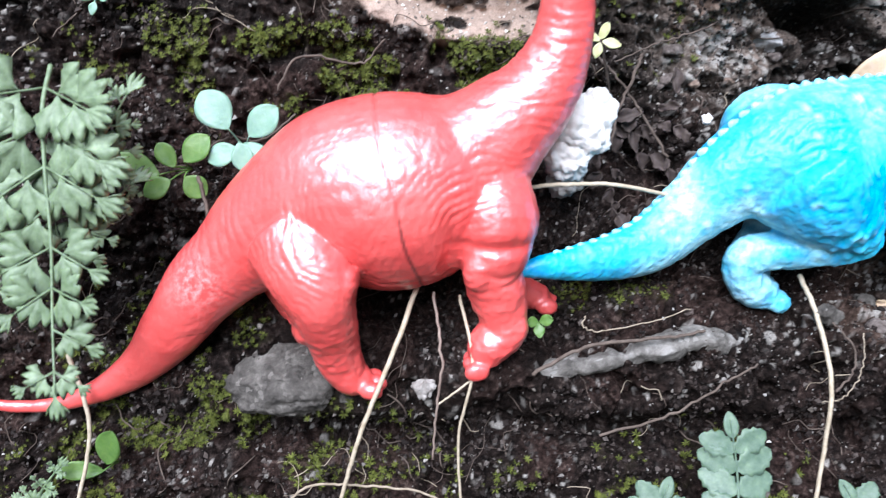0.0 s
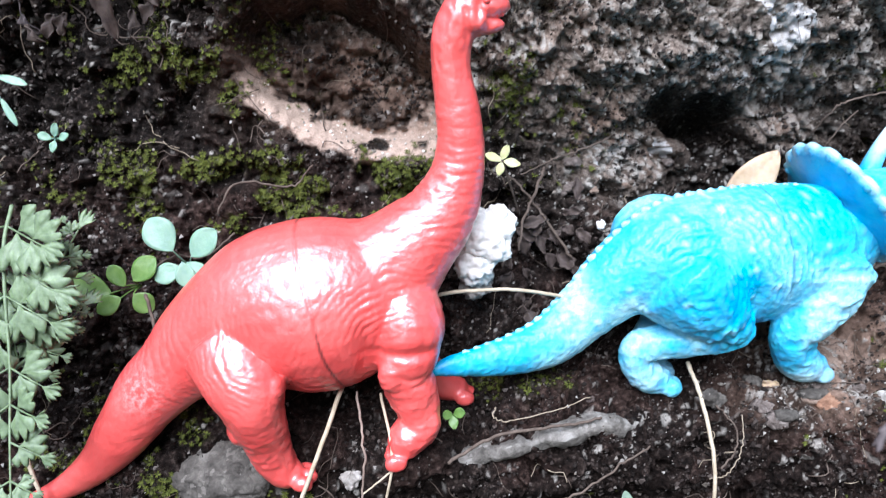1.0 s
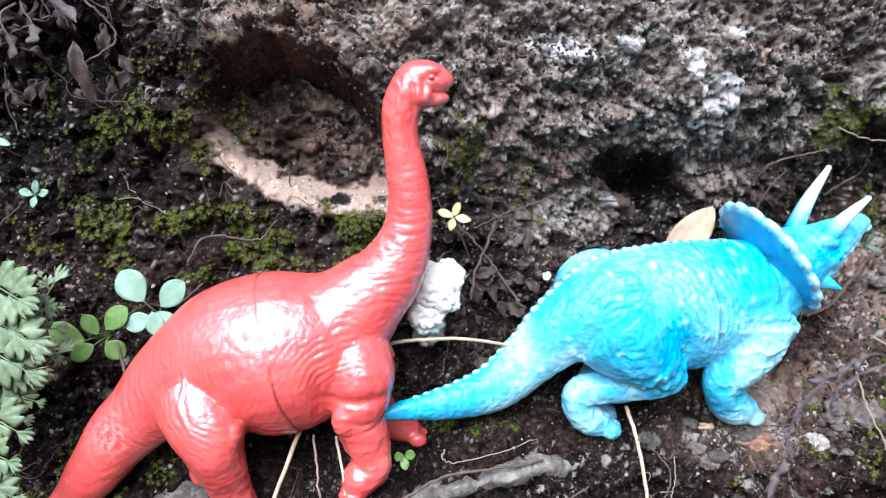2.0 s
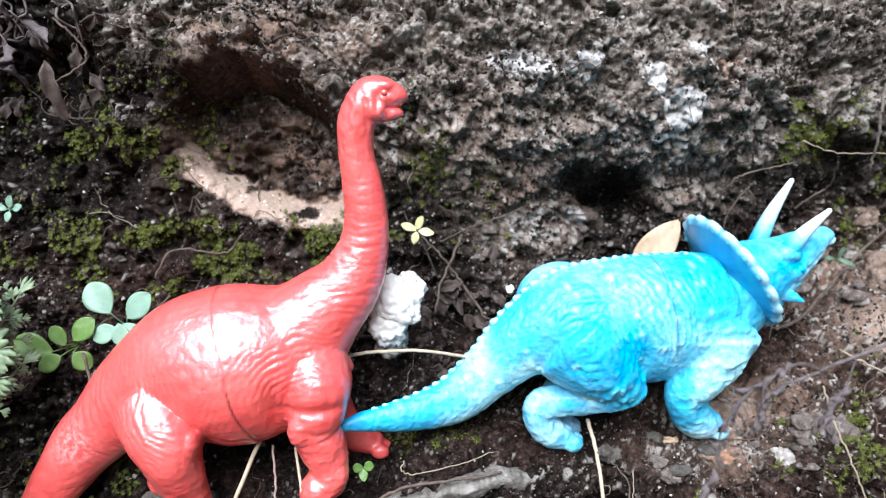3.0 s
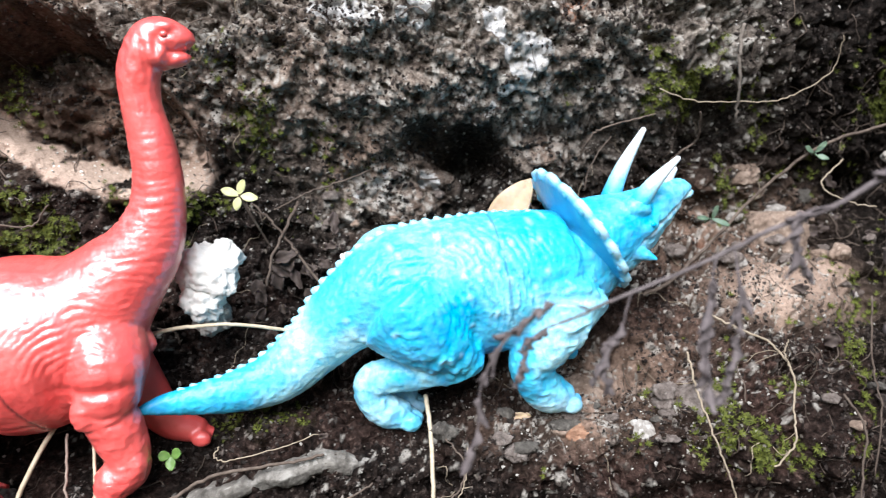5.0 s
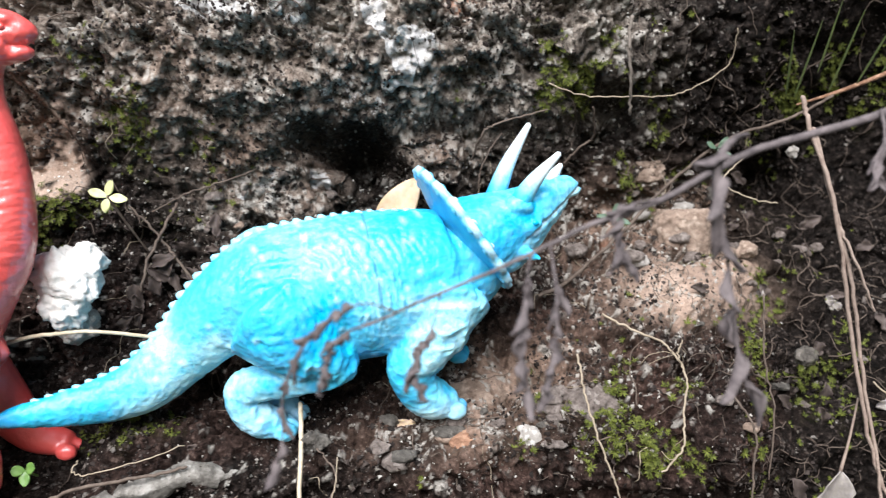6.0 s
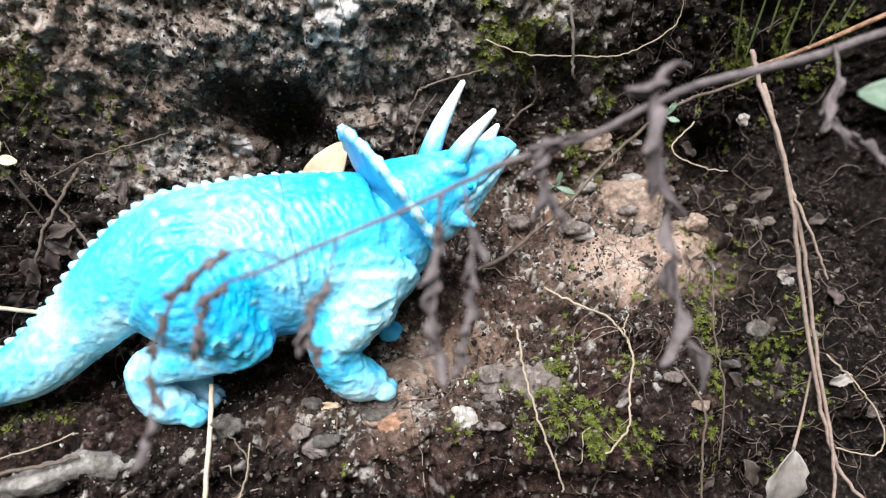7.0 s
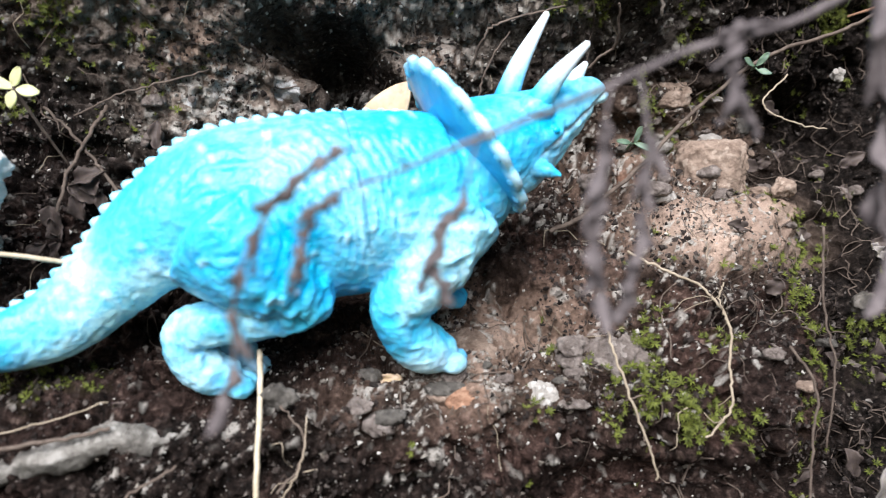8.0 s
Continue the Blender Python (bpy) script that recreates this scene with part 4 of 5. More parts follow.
        mark(ob, pale=np.full(m, 0.3), white=np.full(m, 0.06), seam=np.zeros(m))
    for w in (0.9, 1.35, 1.8, 2.25, 2.7, -0.9, -1.35, -1.8, -2.25, -2.7):
        p = c + 16.4 * math.cos(w) * e1 + 16.4 * math.sin(w) * e2 + 1.0 * e3
        ob = part("frill_knob", stone(p, (1.3, 1.3, 1.1), 60, 0.06, 8), BLUE, frill, "pale blue knob", local=True)
        m = len(ob.data.vertices)
        mark(ob, pale=np.full(m, 0.8), white=np.full(m, 0.55), seam=np.zeros(m))
    # horns, white towards the tips
    for base, tip, r, bow in (((62.5, 4.4, 55.0), (73.8, 4.6, 76.4), 3.1, -1.0), ((66.5, -5.2, 55.6), (77.2, -8.9, 69.0), 3.0, -1.0), ((76.0, 0, 58.6), (80.9, 0, 65.4), 2.7, -0.3)):
        g = cone(base, tip, r, 14, bow)
        horn = part("horn", g, BLUE, toy, "blue horn fading to white at the tip", local=True)
        h = np.clip(((g[0] - np.array(base)) @ (np.array(tip) - np.array(base))) / ((np.array(tip) - np.array(base)) ** 2).sum(), 0, 1)
        mark(horn, pale=smooth(0.1, 0.5, h), white=smooth(0.3, 0.75, h) * 0.9, seam=h * 0)
    for s in (-1, 1):
        part("eye", stone((70.6, 8.0 * s, 51.6), (0.9, 0.5, 0.7), 3, 0.02, 8), BLUE, toy, local=True)
    # the row of scutes along the back
    rows = spline(spine[1:10], 8)
    way = np.gradient(rows[:, :2], axis=0)
    way /= np.linalg.norm(way, axis=1)[:, None]
    back = rows[:, :2] + np.stack([-way[:, 1], way[:, 0]], 1) * (rows[:, 2:3] - 0.9)
    lean = rows[:, 3]
    step = np.concatenate([[0], np.cumsum(np.hypot(*np.diff(back, axis=0).T))])
    for k, s in enumerate(np.arange(4, step[-1] - 2, 3.1)):
        x, z = np.interp(s, step, back[:, 0]), np.interp(s, step, back[:, 1])
        dx, dz = np.interp(s + 1, step, back[:, 0]) - x, np.interp(s + 1, step, back[:, 1]) - z
        y = np.interp(s, step, lean)
        big = 0.66 + 0.34 * math.sin(math.pi * s / step[-1])
        tip = (x - dz * 1.6 * big - dx * 0.9, y, z + dx * 1.6 * big - dz * 0.9)
        g = tube([(x + dz * 1.2, y, z - dx * 1.2), (x, y, z), tip], [(1.3 * big, 2.1 * big), (1.1 * big, 1.8 * big), (0.6 * big, 0.9 * big)], 10, 3, side=(0, 1, 0))
        ob = part("scute", g, BLUE, toy, local=True)
        m = len(g[0])
        mark(ob, pale=np.full(m, 0.75), white=np.full(m, 0.06), seam=np.zeros(m))
    return toy


red_dinosaur()
blue_dinosaur()

# ---- loose soil, grit and moss on the bank ----
GRAIN_V = np.array([[0, 0, 1.0], [0.9, 0, 0.1], [-0.3, 0.85, 0.15], [-0.5, -0.7, 0.0], [0.35, 0.4, -0.8], [0.2, -0.6, 0.75]])
GRAIN_F = [[0, 1, 2], [0, 2, 3], [0, 3, 5], [0, 5, 1], [1, 4, 2], [2, 4, 3], [3, 4, 1], [3, 1, 5]]


def scatter(count, seed, keep, small, large, sink=0.3, bounds=(-112, 282, -66, 118)):
    """Angular grains set in the bank, as one mesh."""
    g = np.random.default_rng(seed)
    x, v = g.uniform(bounds[0], bounds[1], count * 3), g.uniform(bounds[2], bounds[3], count * 3)
    take = g.uniform(0, 1, len(x)) < keep(x, v)
    x, v = x[take][:count], v[take][:count]
    size = small + (large - small) * g.uniform(0, 1, len(x)) ** 3
    place = at_bank(x, v) + bank_normal(x, v) * (size * (0.5 - sink))[:, None]
    turn = np.linalg.qr(g.normal(size=(len(x), 3, 3)))[0]
    shape = GRAIN_V[None] * g.uniform(0.6, 1.3, (len(x), 6, 1)) * size[:, None, None] * g.uniform(0.6, 1.1, (len(x), 1, 3))
    verts = np.einsum("nij,nkj->nki", turn, shape) + place[:, None]
    faces = (np.array(GRAIN_F)[None] + 6 * np.arange(len(x))[:, None, None]).reshape(-1, 3)
    return verts.reshape(-1, 3), faces


def loose(x, v):
    return 0.55 + 0.45 * np.sign(fbm(np.stack([x, v, x * 0], -1), 16, 3, 80)) - 1.5 * sandiness(x, v)


def ledge(x, v):
    # less pale grit at the right end, also to imitate its shade
    return np.clip(blob(x, v, 130, -14, 40, 12) + blob(x, v, 190, 40, 45, 16) + 0.5 * blob(x, v, 60, 50, 50, 12) + 0.5 * rockiness(x, v) + blob(x, v, 200, 15, 30, 18) + 0.1, 0, 1) * smooth(240, 190, x)


tagged(single("soil_crumbs", scatter(46000, 1, loose, 0.25, 1.2), CRUMB, "dark brown crumbs of loose soil over the bank", "soil", (0, 180, 0), kind="stuff", soft=False))
tagged(single("grit", scatter(17000, 2, ledge, 0.22, 1.0), GRIT, "pale grey and white grit scattered on rock and soil", "gravel", (0, 180, 0), kind="stuff", soft=False))
tagged(single("sand_grains", scatter(2600, 3, sandiness, 0.25, 0.8), CREAM, "pale sand grains in the hollow of the bank", "sand", (0, 180, 70), kind="stuff", soft=False))


def moss_tufts(count, seed, power):
    """Star-shaped moss shoots: narrow pointed leaves round a short stem."""
    g = np.random.default_rng(seed)
    x, v = g.uniform(-112, 282, count * 9), g.uniform(-66, 118, count * 9)
    m = masks(x, v)["moss"]
    take = g.uniform(0, 1, len(x)) < m ** power
    x, v = x[take][:count], v[take][:count]
    n = bank_normal(x, v, 2.5)
    n = n + g.normal(0, 0.3, n.shape) + np.array([0, -0.2, 0.45])
    n /= np.linalg.norm(n, axis=1)[:, None]
    base = at_bank(x, v)
    ref = g.normal(size=n.shape)
    a = np.cross(n, ref)
    a /= np.linalg.norm(a, axis=1)[:, None]
    b = np.cross(n, a)
    size = 0.4 + 0.9 * g.uniform(0, 1, len(x)) ** 2 + 0.25 * smooth(120, 170, x)
    verts, faces = [], []
    for k in range(8):
        w = 2 * np.pi * k / 8 + g.uniform(-0.3, 0.3, len(x))
        out = np.cos(w)[:, None] * a + np.sin(w)[:, None] * b
        side = -np.sin(w)[:, None] * a + np.cos(w)[:, None] * b
        up = g.uniform(0.25, 1.0, len(x))[:, None]
        s = size[:, None]
        verts.append(np.stack([base + n * s * 0.35, base + n * s * (0.45 + 0.3 * up) + out * s * 0.5 + side * s * 0.17, base + n * s * (0.35 + 0.8 * up) + out * s * 1.1, base + n * s * (0.45 + 0.3 * up) + out * s * 0.5 - side * s * 0.17], 1))
        faces.append(np.arange(len(x))[:, None] * 4 + np.arange(4) + k * 4 * len(x))
    return np.concatenate(verts).reshape(-1, 3), np.concatenate(faces)


tagged(single("moss", moss_tufts(15000, 5, 1.2), MOSS, "yellow-green star moss growing in patches on the bank", "moss", (0, 180, 0), kind="stuff", soft=False))


def rootlets(count, seed, bounds, thick=(0.07, 0.22)):
    """Hair-fine roots that wander over the soil."""
    g = np.random.default_rng(seed)
    geos = []
    for k in range(count):
        x, v = g.uniform(bounds[0], bounds[1]), g.uniform(bounds[2], bounds[3])
        w, pts = g.uniform(0, 6.28), []
        for s in range(g.integers(5, 12)):
            pts.append(at_bank(x, v, g.uniform(0.0, 1.6))[0])
            w += g.normal(0, 0.55)
            x, v = x + 2.2 * math.cos(w), v + 2.2 * math.sin(w)
        geos.append(tube(pts, g.uniform(*thick), 4, 2))
    return joined(geos)


tagged(single("rootlets", joined([rootlets(330, 7, (-105, 275, -60, 112)), rootlets(130, 9, (196, 280, -55, 95), (0.07, 0.24))]), ROOT, "hair-fine brown rootlets tangled over the soil", "roots", (0, 180, 0), kind="stuff"))
tagged(single("pale_rootlets", rootlets(70, 8, (-105, 200, -60, 112), (0.07, 0.16)), PALEROOT, "thin pale rootlets on the dark soil", "roots", (0, 180, 0), kind="stuff"))

# ---- stones ----
STONES = [
    ("slab_stone", (-37, 160, -14), (16.5, 11, 8.2), GREYSTONE, "flat grey stone slab under the red toy's foot", 11, 0.5),
    ("stone", (-3, 150, -12), (2.6, 2.4, 2.1), PALESTONE, "small pale pebble beside the grass stalks", 12, 0.0),
    ("stone", (92, 160, 3.5), (3.2, 2.6, 2.4), GREYSTONE, "small grey stone near the blue toy's foot", 13, 0.1),
    ("stone", (131, 172, -4.8), (6, 4.6, 3.8), RUSTSTONE, "rust-orange stone at the ledge's edge", 14, 0.2),
    ("stone", (147, 171.5, -5.2), (4.8, 4, 3.4), PALESTONE, "whitish stone at the ledge's edge", 15, 0.1),
    ("stone", (134, 190, 1), (10, 10, 5), TANSTONE, "tan stone in front of the blue toy", 16, 0.2),
    ("stone", (208, 228, 37), (11.5, 9, 8.6), TANSTONE, "cracked pinkish-tan rock block", 47, 0.9),
    ("stone", (196, 232, 58), (7, 6, 4.5), TANSTONE, "small pinkish rock under the overhang", 19, 0.4),
    ("stone", (226, 221, 31), (3.6, 3.4, 3), TANSTONE, "mossy grey-brown rock in the shaded bank", 21, 0.3),
    ("stone", (227, 183, 8), (3, 2.6, 2.4), DARKSTONE, "small dark stone on the slope", 22, 0.2),
    ("stone", (163, 181, -2), (13, 10, 8), RUBBLE, "pinkish-grey crumbly lump of old concrete", 23, 0.2),
    ("stone", (242, 224, 62), (1.7, 1.5, 1.5), PALESTONE, "tiny white pebble in the dark hollow", 27, 0.0),
    ("stone", (67, 186, 45), (1.4, 1.2, 1.3), CREAM, "tiny white chip stuck in the soil", 29, 0.2),
]
for name, at, size, material, label, seed, flat in STONES:
    tagged(single(name, stone(at, size, seed, 0.22, 56 if max(size) > 6 else 26, flat, 9), material, label, "stone"))


# rubble lying on the slope and along the ledge
g = np.random.default_rng(31)
for k in range(64):
    zone = ((166, 228, 28, 58), (98, 156, -22, -8), (200, 262, -30, 40), (58, 96, 40, 62))[0 if k < 26 else 1 if k < 40 else 2 if k < 54 else 3]
    x, v = g.uniform(zone[0], zone[1]), g.uniform(zone[2], zone[3])
    r = g.uniform(1.2, 3.4) * (0.65 if 40 <= k < 54 else 1.0)
    at = at_bank(x, v, 0.25 * r)[0]
    kind = (TANSTONE, RUBBLE, RUBBLE, GREYSTONE, PALESTONE)[g.integers(5 if k < 26 else 4)]
    words = {TANSTONE: "small broken tan", RUBBLE: "small crumbly pinkish-grey", GREYSTONE: "small rough grey", PALESTONE: "small chipped whitish"}[kind]
    where = ("stone on the rubbly slope", "stone along the ledge", "stone in the shaded bank", "stone in the pale crumbly soil")[0 if k < 26 else 1 if k < 40 else 2 if k < 54 else 3]
    tagged(single("stone", stone(at, (r * g.uniform(0.9, 1.4), r, r * g.uniform(0.5, 0.85)), 100 + k, 0.25, 12, 0.2, 8), kind, words + " " + where, "stone", group="rubble"))


def ridge(a, b, seed):
    """A stretch of the long pale ridge of rock along the ledge's edge."""
    pts = spline([(20, 156, -13), (30, 156, -9), (42, 155, -5.5), (54, 156, -3), (64, 158, -2), (76, 158, -4)], 10)
    r = np.interp(np.linspace(0, 1, len(pts)), [0, 0.15, 0.5, 0.85, 1], [0.6, 2.4, 3.8, 3.4, 0.8])
    i, j = int(a * (len(pts) - 1)), int(b * (len(pts) - 1)) + 1
    pts, r = pts[i:j], r[i:j] * np.minimum(1, 0.35 + np.minimum(np.arange(j - i), np.arange(j - i)[::-1]) * 0.22)
    v, f = tube(pts + np.array([0, 2.2, -1.0]), np.stack([r * 1.6, r * 0.75], 1), 28, 1, side=(0, -1, 0.2))
    v = v + 1.5 * fbm(v, 6, 4, seed)[:, None] * np.array([0.2, 1, 0.9]) + np.stack([0.9 * fbm(v + 9 * k, 2.4, 4, 34 + k) for k in range(3)], 1)
    return v, f


crest = thing("rock_ridge", "long pale grey rock edge along the ledge", "stone", (48, 158, -8))
for a, b, seed in ((0.0, 0.46, 33), (0.4, 1.0, 33)):
    part("slab", ridge(a, b, seed), LEDGESTONE, crest)


def cream_lump(c, size, seed):
    v, f = stone(c, size, seed, 0.32, 44, 0.3)
    v = v + (1.3 * fbm(v, 2.4, 3, seed) + 0.8 * fbm(v, 1.0, 3, seed + 1))[:, None] * (v - np.array(c)) / np.linalg.norm(v - np.array(c), axis=1)[:, None]
    return v, f


lump = thing("mortar_lump", "crumbly cream-white lump of mortar behind the red toy", "rubble", (33, 181, 26))
part("lump", joined([cream_lump((32.6, 173, 46.0), (7.4, 5.2, 7.0), 41), cream_lump((36.6, 174.0, 48.6), (4.2, 3.8, 4.6), 44)]), CREAM, lump)
part("chip", cream_lump((30.4, 172.5, 38), (5.4, 4.4, 5.0), 42), CREAM, lump)
part("foot", cream_lump((31, 177, 32), (4.4, 5, 5), 43), PALESTONE, lump, "stained grey lower end")

# ---- straws, grass stalks and roots ----
STALKS = [
    ("straw", [(-4, 158, 13), (-9, 147, 1), (-17, 143, -19), (-22, 142, -36), (-26, 141, -50)], 0.62, STRAW, "pale dry straw leaning against the red toy"),
    ("straw", [(-1, 155, 10), (1, 147, -2), (0, 146, -14), (-1, 146, -28)], 0.34, DRY, "thin dry grass stalk under the red toy"),
    ("straw", [(5, 156, 9), (8, 146, -4), (5, 145, -22), (6, 143, -42)], 0.4, STRAW, "thin pale grass stalk under the red toy"),
    ("straw", [(12, 149, -5), (6, 146, -9), (0, 146, -14)], 0.3, STRAW, "short crossing straw below the red toy"),
    ("straw", [(88, 168, 10), (89, 158, 3), (89, 147, -9), (88, 143, -28), (86, 139, -46)], 0.6, STRAW, "pale dry straw hanging over the ledge"),
    ("straw", [(14, 168, 30), (24, 166, 32.5), (33, 165, 33.2), (42, 165, 33), (58, 168, 29), (64, 172, 26)], 0.55, STRAW, "arched dry straw between the two toys"),
    ("straw", [(-86, 152, -5), (-82, 149, -18), (-82, 146, -28), (-86, 141, -45)], 0.6, STRAW, "pale dry straw beside the fern"),
    ("root", [(-45, 146, -47), (-37, 145, -41), (-29, 146, -36), (-18, 146, -36), (-4, 144, -36), (6, 143, -41)], 0.5, PALEROOT, "bent pale root below the ledge"),
    ("root", [(35, 159, 3), (34, 157, 1), (38, 155.5, 0.5), (49, 157, 2), (60, 161, 4)], 0.27, PALEROOT, "thin curved pale root lying on the ledge"),
    ("grass_stalk", [(219, 174, 80), (220, 172, 72), (225, 168, 52), (230, 165, 14), (236, 160, -20), (248, 155, -34)], 0.62, DRY, "long dry reddish grass stalk hanging down"),
    ("grass_stalk", [(221, 172, 72), (226, 168, 48), (229, 166, 32), (232, 164, 8), (235, 160, -20), (234, 157, -45)], 0.55, DRY, "long dry reddish grass stalk hanging down"),
    ("grass_stalk", [(226, 168, 48), (229, 164, 38), (233, 163, 26)], 0.4, DRY, "short broken dry grass stalk"),
    ("grass_stalk", [(236, 166, 6), (243, 163, -2), (248, 161, -12), (246, 160, -18), (236, 161, -16)], 0.35, PALEROOT, "curled dry grass stalk"),
    ("root", [(171, 190, 22), (179, 185.5, 18), (187, 184, 14), (191, 178, 7), (187, 168, -1), (185, 163, -7), (179, 161, -12)], 0.48, PALEROOT, "forked pale root hanging over the moss"),
    ("root", [(191, 178, 7), (190, 181, 12), (192, 183, 15)], 0.3, PALEROOT, "short side root over the moss"),
    ("root", [(162, 180, 14), (162, 173, 6), (163, 164, -2), (166, 160, -12), (168, 159, -20)], 0.45, PALEROOT, "pale root hanging over the ledge's edge"),
    ("root", [(160, 200, 87), (172, 202, 83), (193, 207, 82), (202, 209, 83), (215, 210, 90), (216, 206, 100)], 0.3, PALEROOT, "thin pale root crossing the rock face"),
    ("root", [(183, 198, 104), (182, 198, 96), (183, 200, 88), (184, 205, 77)], 0.55, GREYROOT, "knotty grey root hanging down the rock"),
    ("root", [(155, 199, 26), (165, 202, 30), (186, 219, 41), (201, 222, 54), (218, 219, 67), (236, 215, 73), (248, 212, 79)], 0.62, ROOT, "straight brown twig leaning on the bank"),
    ("root", [(167, 218, 63), (171, 214, 68), (175, 212, 71), (173, 203, 80)], 0.4, ROOT, "crooked root under the overhang"),
    ("root", [(138, 213, 66), (141, 207, 74), (147, 206, 77), (160, 205, 80)], 0.35, ROOT, "crooked root under the overhang"),
    ("root", [(139, 208, 58), (141, 206, 66), (146, 203, 74)], 0.3, ROOT, "short root under the overhang"),
    ("root", [(53, 200, 60), (50, 196, 54), (46, 192, 46), (44, 188, 38)], 0.5, ROOT, "brown stem rising behind the mortar lump"),
    ("root", [(60, 192, 34), (52, 194, 46), (46, 196, 54), (40, 198, 60)], 0.42, ROOT, "brown root slanting down the soil"),
    ("root", [(80, 214, 70), (70, 205, 66), (58, 200, 63), (46, 199, 58)], 0.28, ROOT, "thin dark root on the soil"),
    ("root", [(22, 150, -8), (34, 152, -2), (52, 153, 0), (62, 155, 1)], 0.5, ROOT, "dark root along the rock edge"),
    ("root", [(38, 147, -22), (54, 148, -17), (66, 150, -10), (74, 152, -6)], 0.35, ROOT, "dark thin root below the rock edge"),
    ("root", [(92, 150, -12), (96, 152, -8), (97, 155, -3), (93, 158, 2)], 0.28, ROOT, "loop of thin brown root by the straw"),
    ("root", [(89, 149, -14), (93, 148, -12), (97, 150, -6), (98, 154, 1)], 0.25, PALEROOT, "loop of thin pale root by the straw"),
    ("root", [(-60, 176, 36), (-52, 178, 41), (-44, 180, 40), (-36, 182, 46)], 0.4, ROOT, "brown root behind the seedling"),
    ("root", [(-40, 182, 52), (-34, 184, 60), (-20, 187, 58), (-14, 187, 64)], 0.35, ROOT, "brown root on the mossy soil"),
    ("root", [(-56, 166, 34), (-54, 164, 26), (-55, 162, 16), (-57, 160, 8)], 0.5, ROOT, "dark root behind the red toy's tail"),
    ("root", [(212, 178, 28), (211, 174, 10), (212, 170, -2), (210, 168, -20)], 0.3, ROOT, "thin dark hanging root"),
    ("root", [(200, 168, 4), (204, 164, -4), (203, 162, -16), (202, 160, -32)], 0.35, ROOT, "thin dark hanging root"),
    ("root", [(224, 218, 62), (216, 215, 55), (222, 210, 50), (230, 208, 48)], 0.35, PALEROOT, "pale crooked root in the hollow"),
    ("root", [(-64, 188, 128), (-58, 188, 122), (-56, 188, 116), (-66, 188, 110)], 0.4, ROOT, "curled root under the overhang"),
]
for k, (name, pts, r, material, label) in enumerate(STALKS):
    thick = np.linspace(1.0, 0.75, len(pts)) * r * (0.72 if material is PALEROOT else 1.0)
    tagged(single(name, tube(pts, thick, 8, 9, 0.05 if material is STRAW else 0.16, k), material, label, "straw" if name == "straw" else "root" if name == "root" else "grass"))

# ---- plants ----
def wedge(base, along, normal, length, width, lobes=3, seed=0, thick=0.22):
    """A fan-shaped leaflet with a toothed outer edge."""
    g = np.random.default_rng(seed)
    n, m = 6, 4 * lobes + 1
    a = np.linspace(-1, 1, m)
    edge = 0.82 + 0.18 * np.abs(np.cos(a * np.pi * lobes / 2)) - 0.16 * a ** 2
    rows = []
    for r in np.linspace(0.04, 1, n):
        spread_ = a * (0.25 + 0.75 * r) * width / 2 * min(1, r * 1.8)
        x = r * length * edge ** (r * 2)
        z = 0.10 * np.abs(spread_) - 0.16 * length * r ** 2 + 0.25 * np.sin(a * 4 + g.uniform(0, 6)) * r
        rows.append(np.stack([x * np.ones(m), spread_, z], 1))
    return shell(np.array(rows) @ axes(along, normal).T + np.array(base, float), thick)


def rotate(v, axis, degrees):
    return np.array(Matrix.Rotation(radians(degrees), 3, Vector(axis)) @ Vector(v))


def lobed_fern(name, label, rachis, normal, reach, pairs, seed, material=FERN, tip_leaf=6.0):
    """A frond: a stalk with side branches, each with toothed leaflets."""
    g = np.random.default_rng(seed)
    fern = thing(name, label, "fern", rachis[0], "ferns")
    line = spline(rachis, 8)
    part("stalk", tube(line, np.linspace(0.55, 0.2, len(line)), 7, 1), material, fern)
    step = np.concatenate([[0], np.cumsum(np.linalg.norm(np.diff(line, axis=0), axis=1))])
    normal = np.array(normal, float)
    for k in range(pairs):
        f = 0.08 + 0.86 * k / max(pairs - 1, 1)
        at = np.array([np.interp(f * step[-1], step, line[:, c]) for c in range(3)])
        t = np.array([np.interp(f * step[-1] + 2, step, line[:, c]) for c in range(3)]) - np.array([np.interp(f * step[-1] - 2, step, line[:, c]) for c in range(3)])
        for s in (-1, 1):
            if g.uniform() < 0.04:
                continue
            size = reach * (1.0 - 0.66 * f) * g.uniform(0.85, 1.1)
            nor = rotate(normal, t / np.linalg.norm(t), g.uniform(-22, 22))
            d = rotate(t / np.linalg.norm(t), nor, s * g.uniform(52, 68))
            d = d / np.linalg.norm(d)
            geos = [tube([at, at + d * size * 0.5, at + d * size * 0.85 - nor * 0.6], [0.28, 0.2, 0.1], 5, 3)]
            joints = max(1, int(size / 8.5))
            for j in range(joints):
                p = at + d * size * (0.22 + 0.62 * j / joints)
                for q in (-1, 1):
                    big = min(size * 0.6, 10.5) * (1 - 0.3 * j / joints) * g.uniform(0.85, 1.15)
                    geos.append(wedge(p, rotate(d, nor, q * g.uniform(38, 58)), nor + g.normal(0, 0.16, 3), big, big * 1.05, 3, int(g.integers(1e6))))
            geos.append(wedge(at + d * size * 0.72, d, nor + g.normal(0, 0.12, 3), size * 0.42, size * 0.44, 4, int(g.integers(1e6))))
            part("pinna", joined(geos), material, fern)
    part("pinna", wedge(line[-1], line[-1] - line[-4], normal, tip_leaf, tip_leaf * 0.8, 4, seed), material, fern)
    return fern


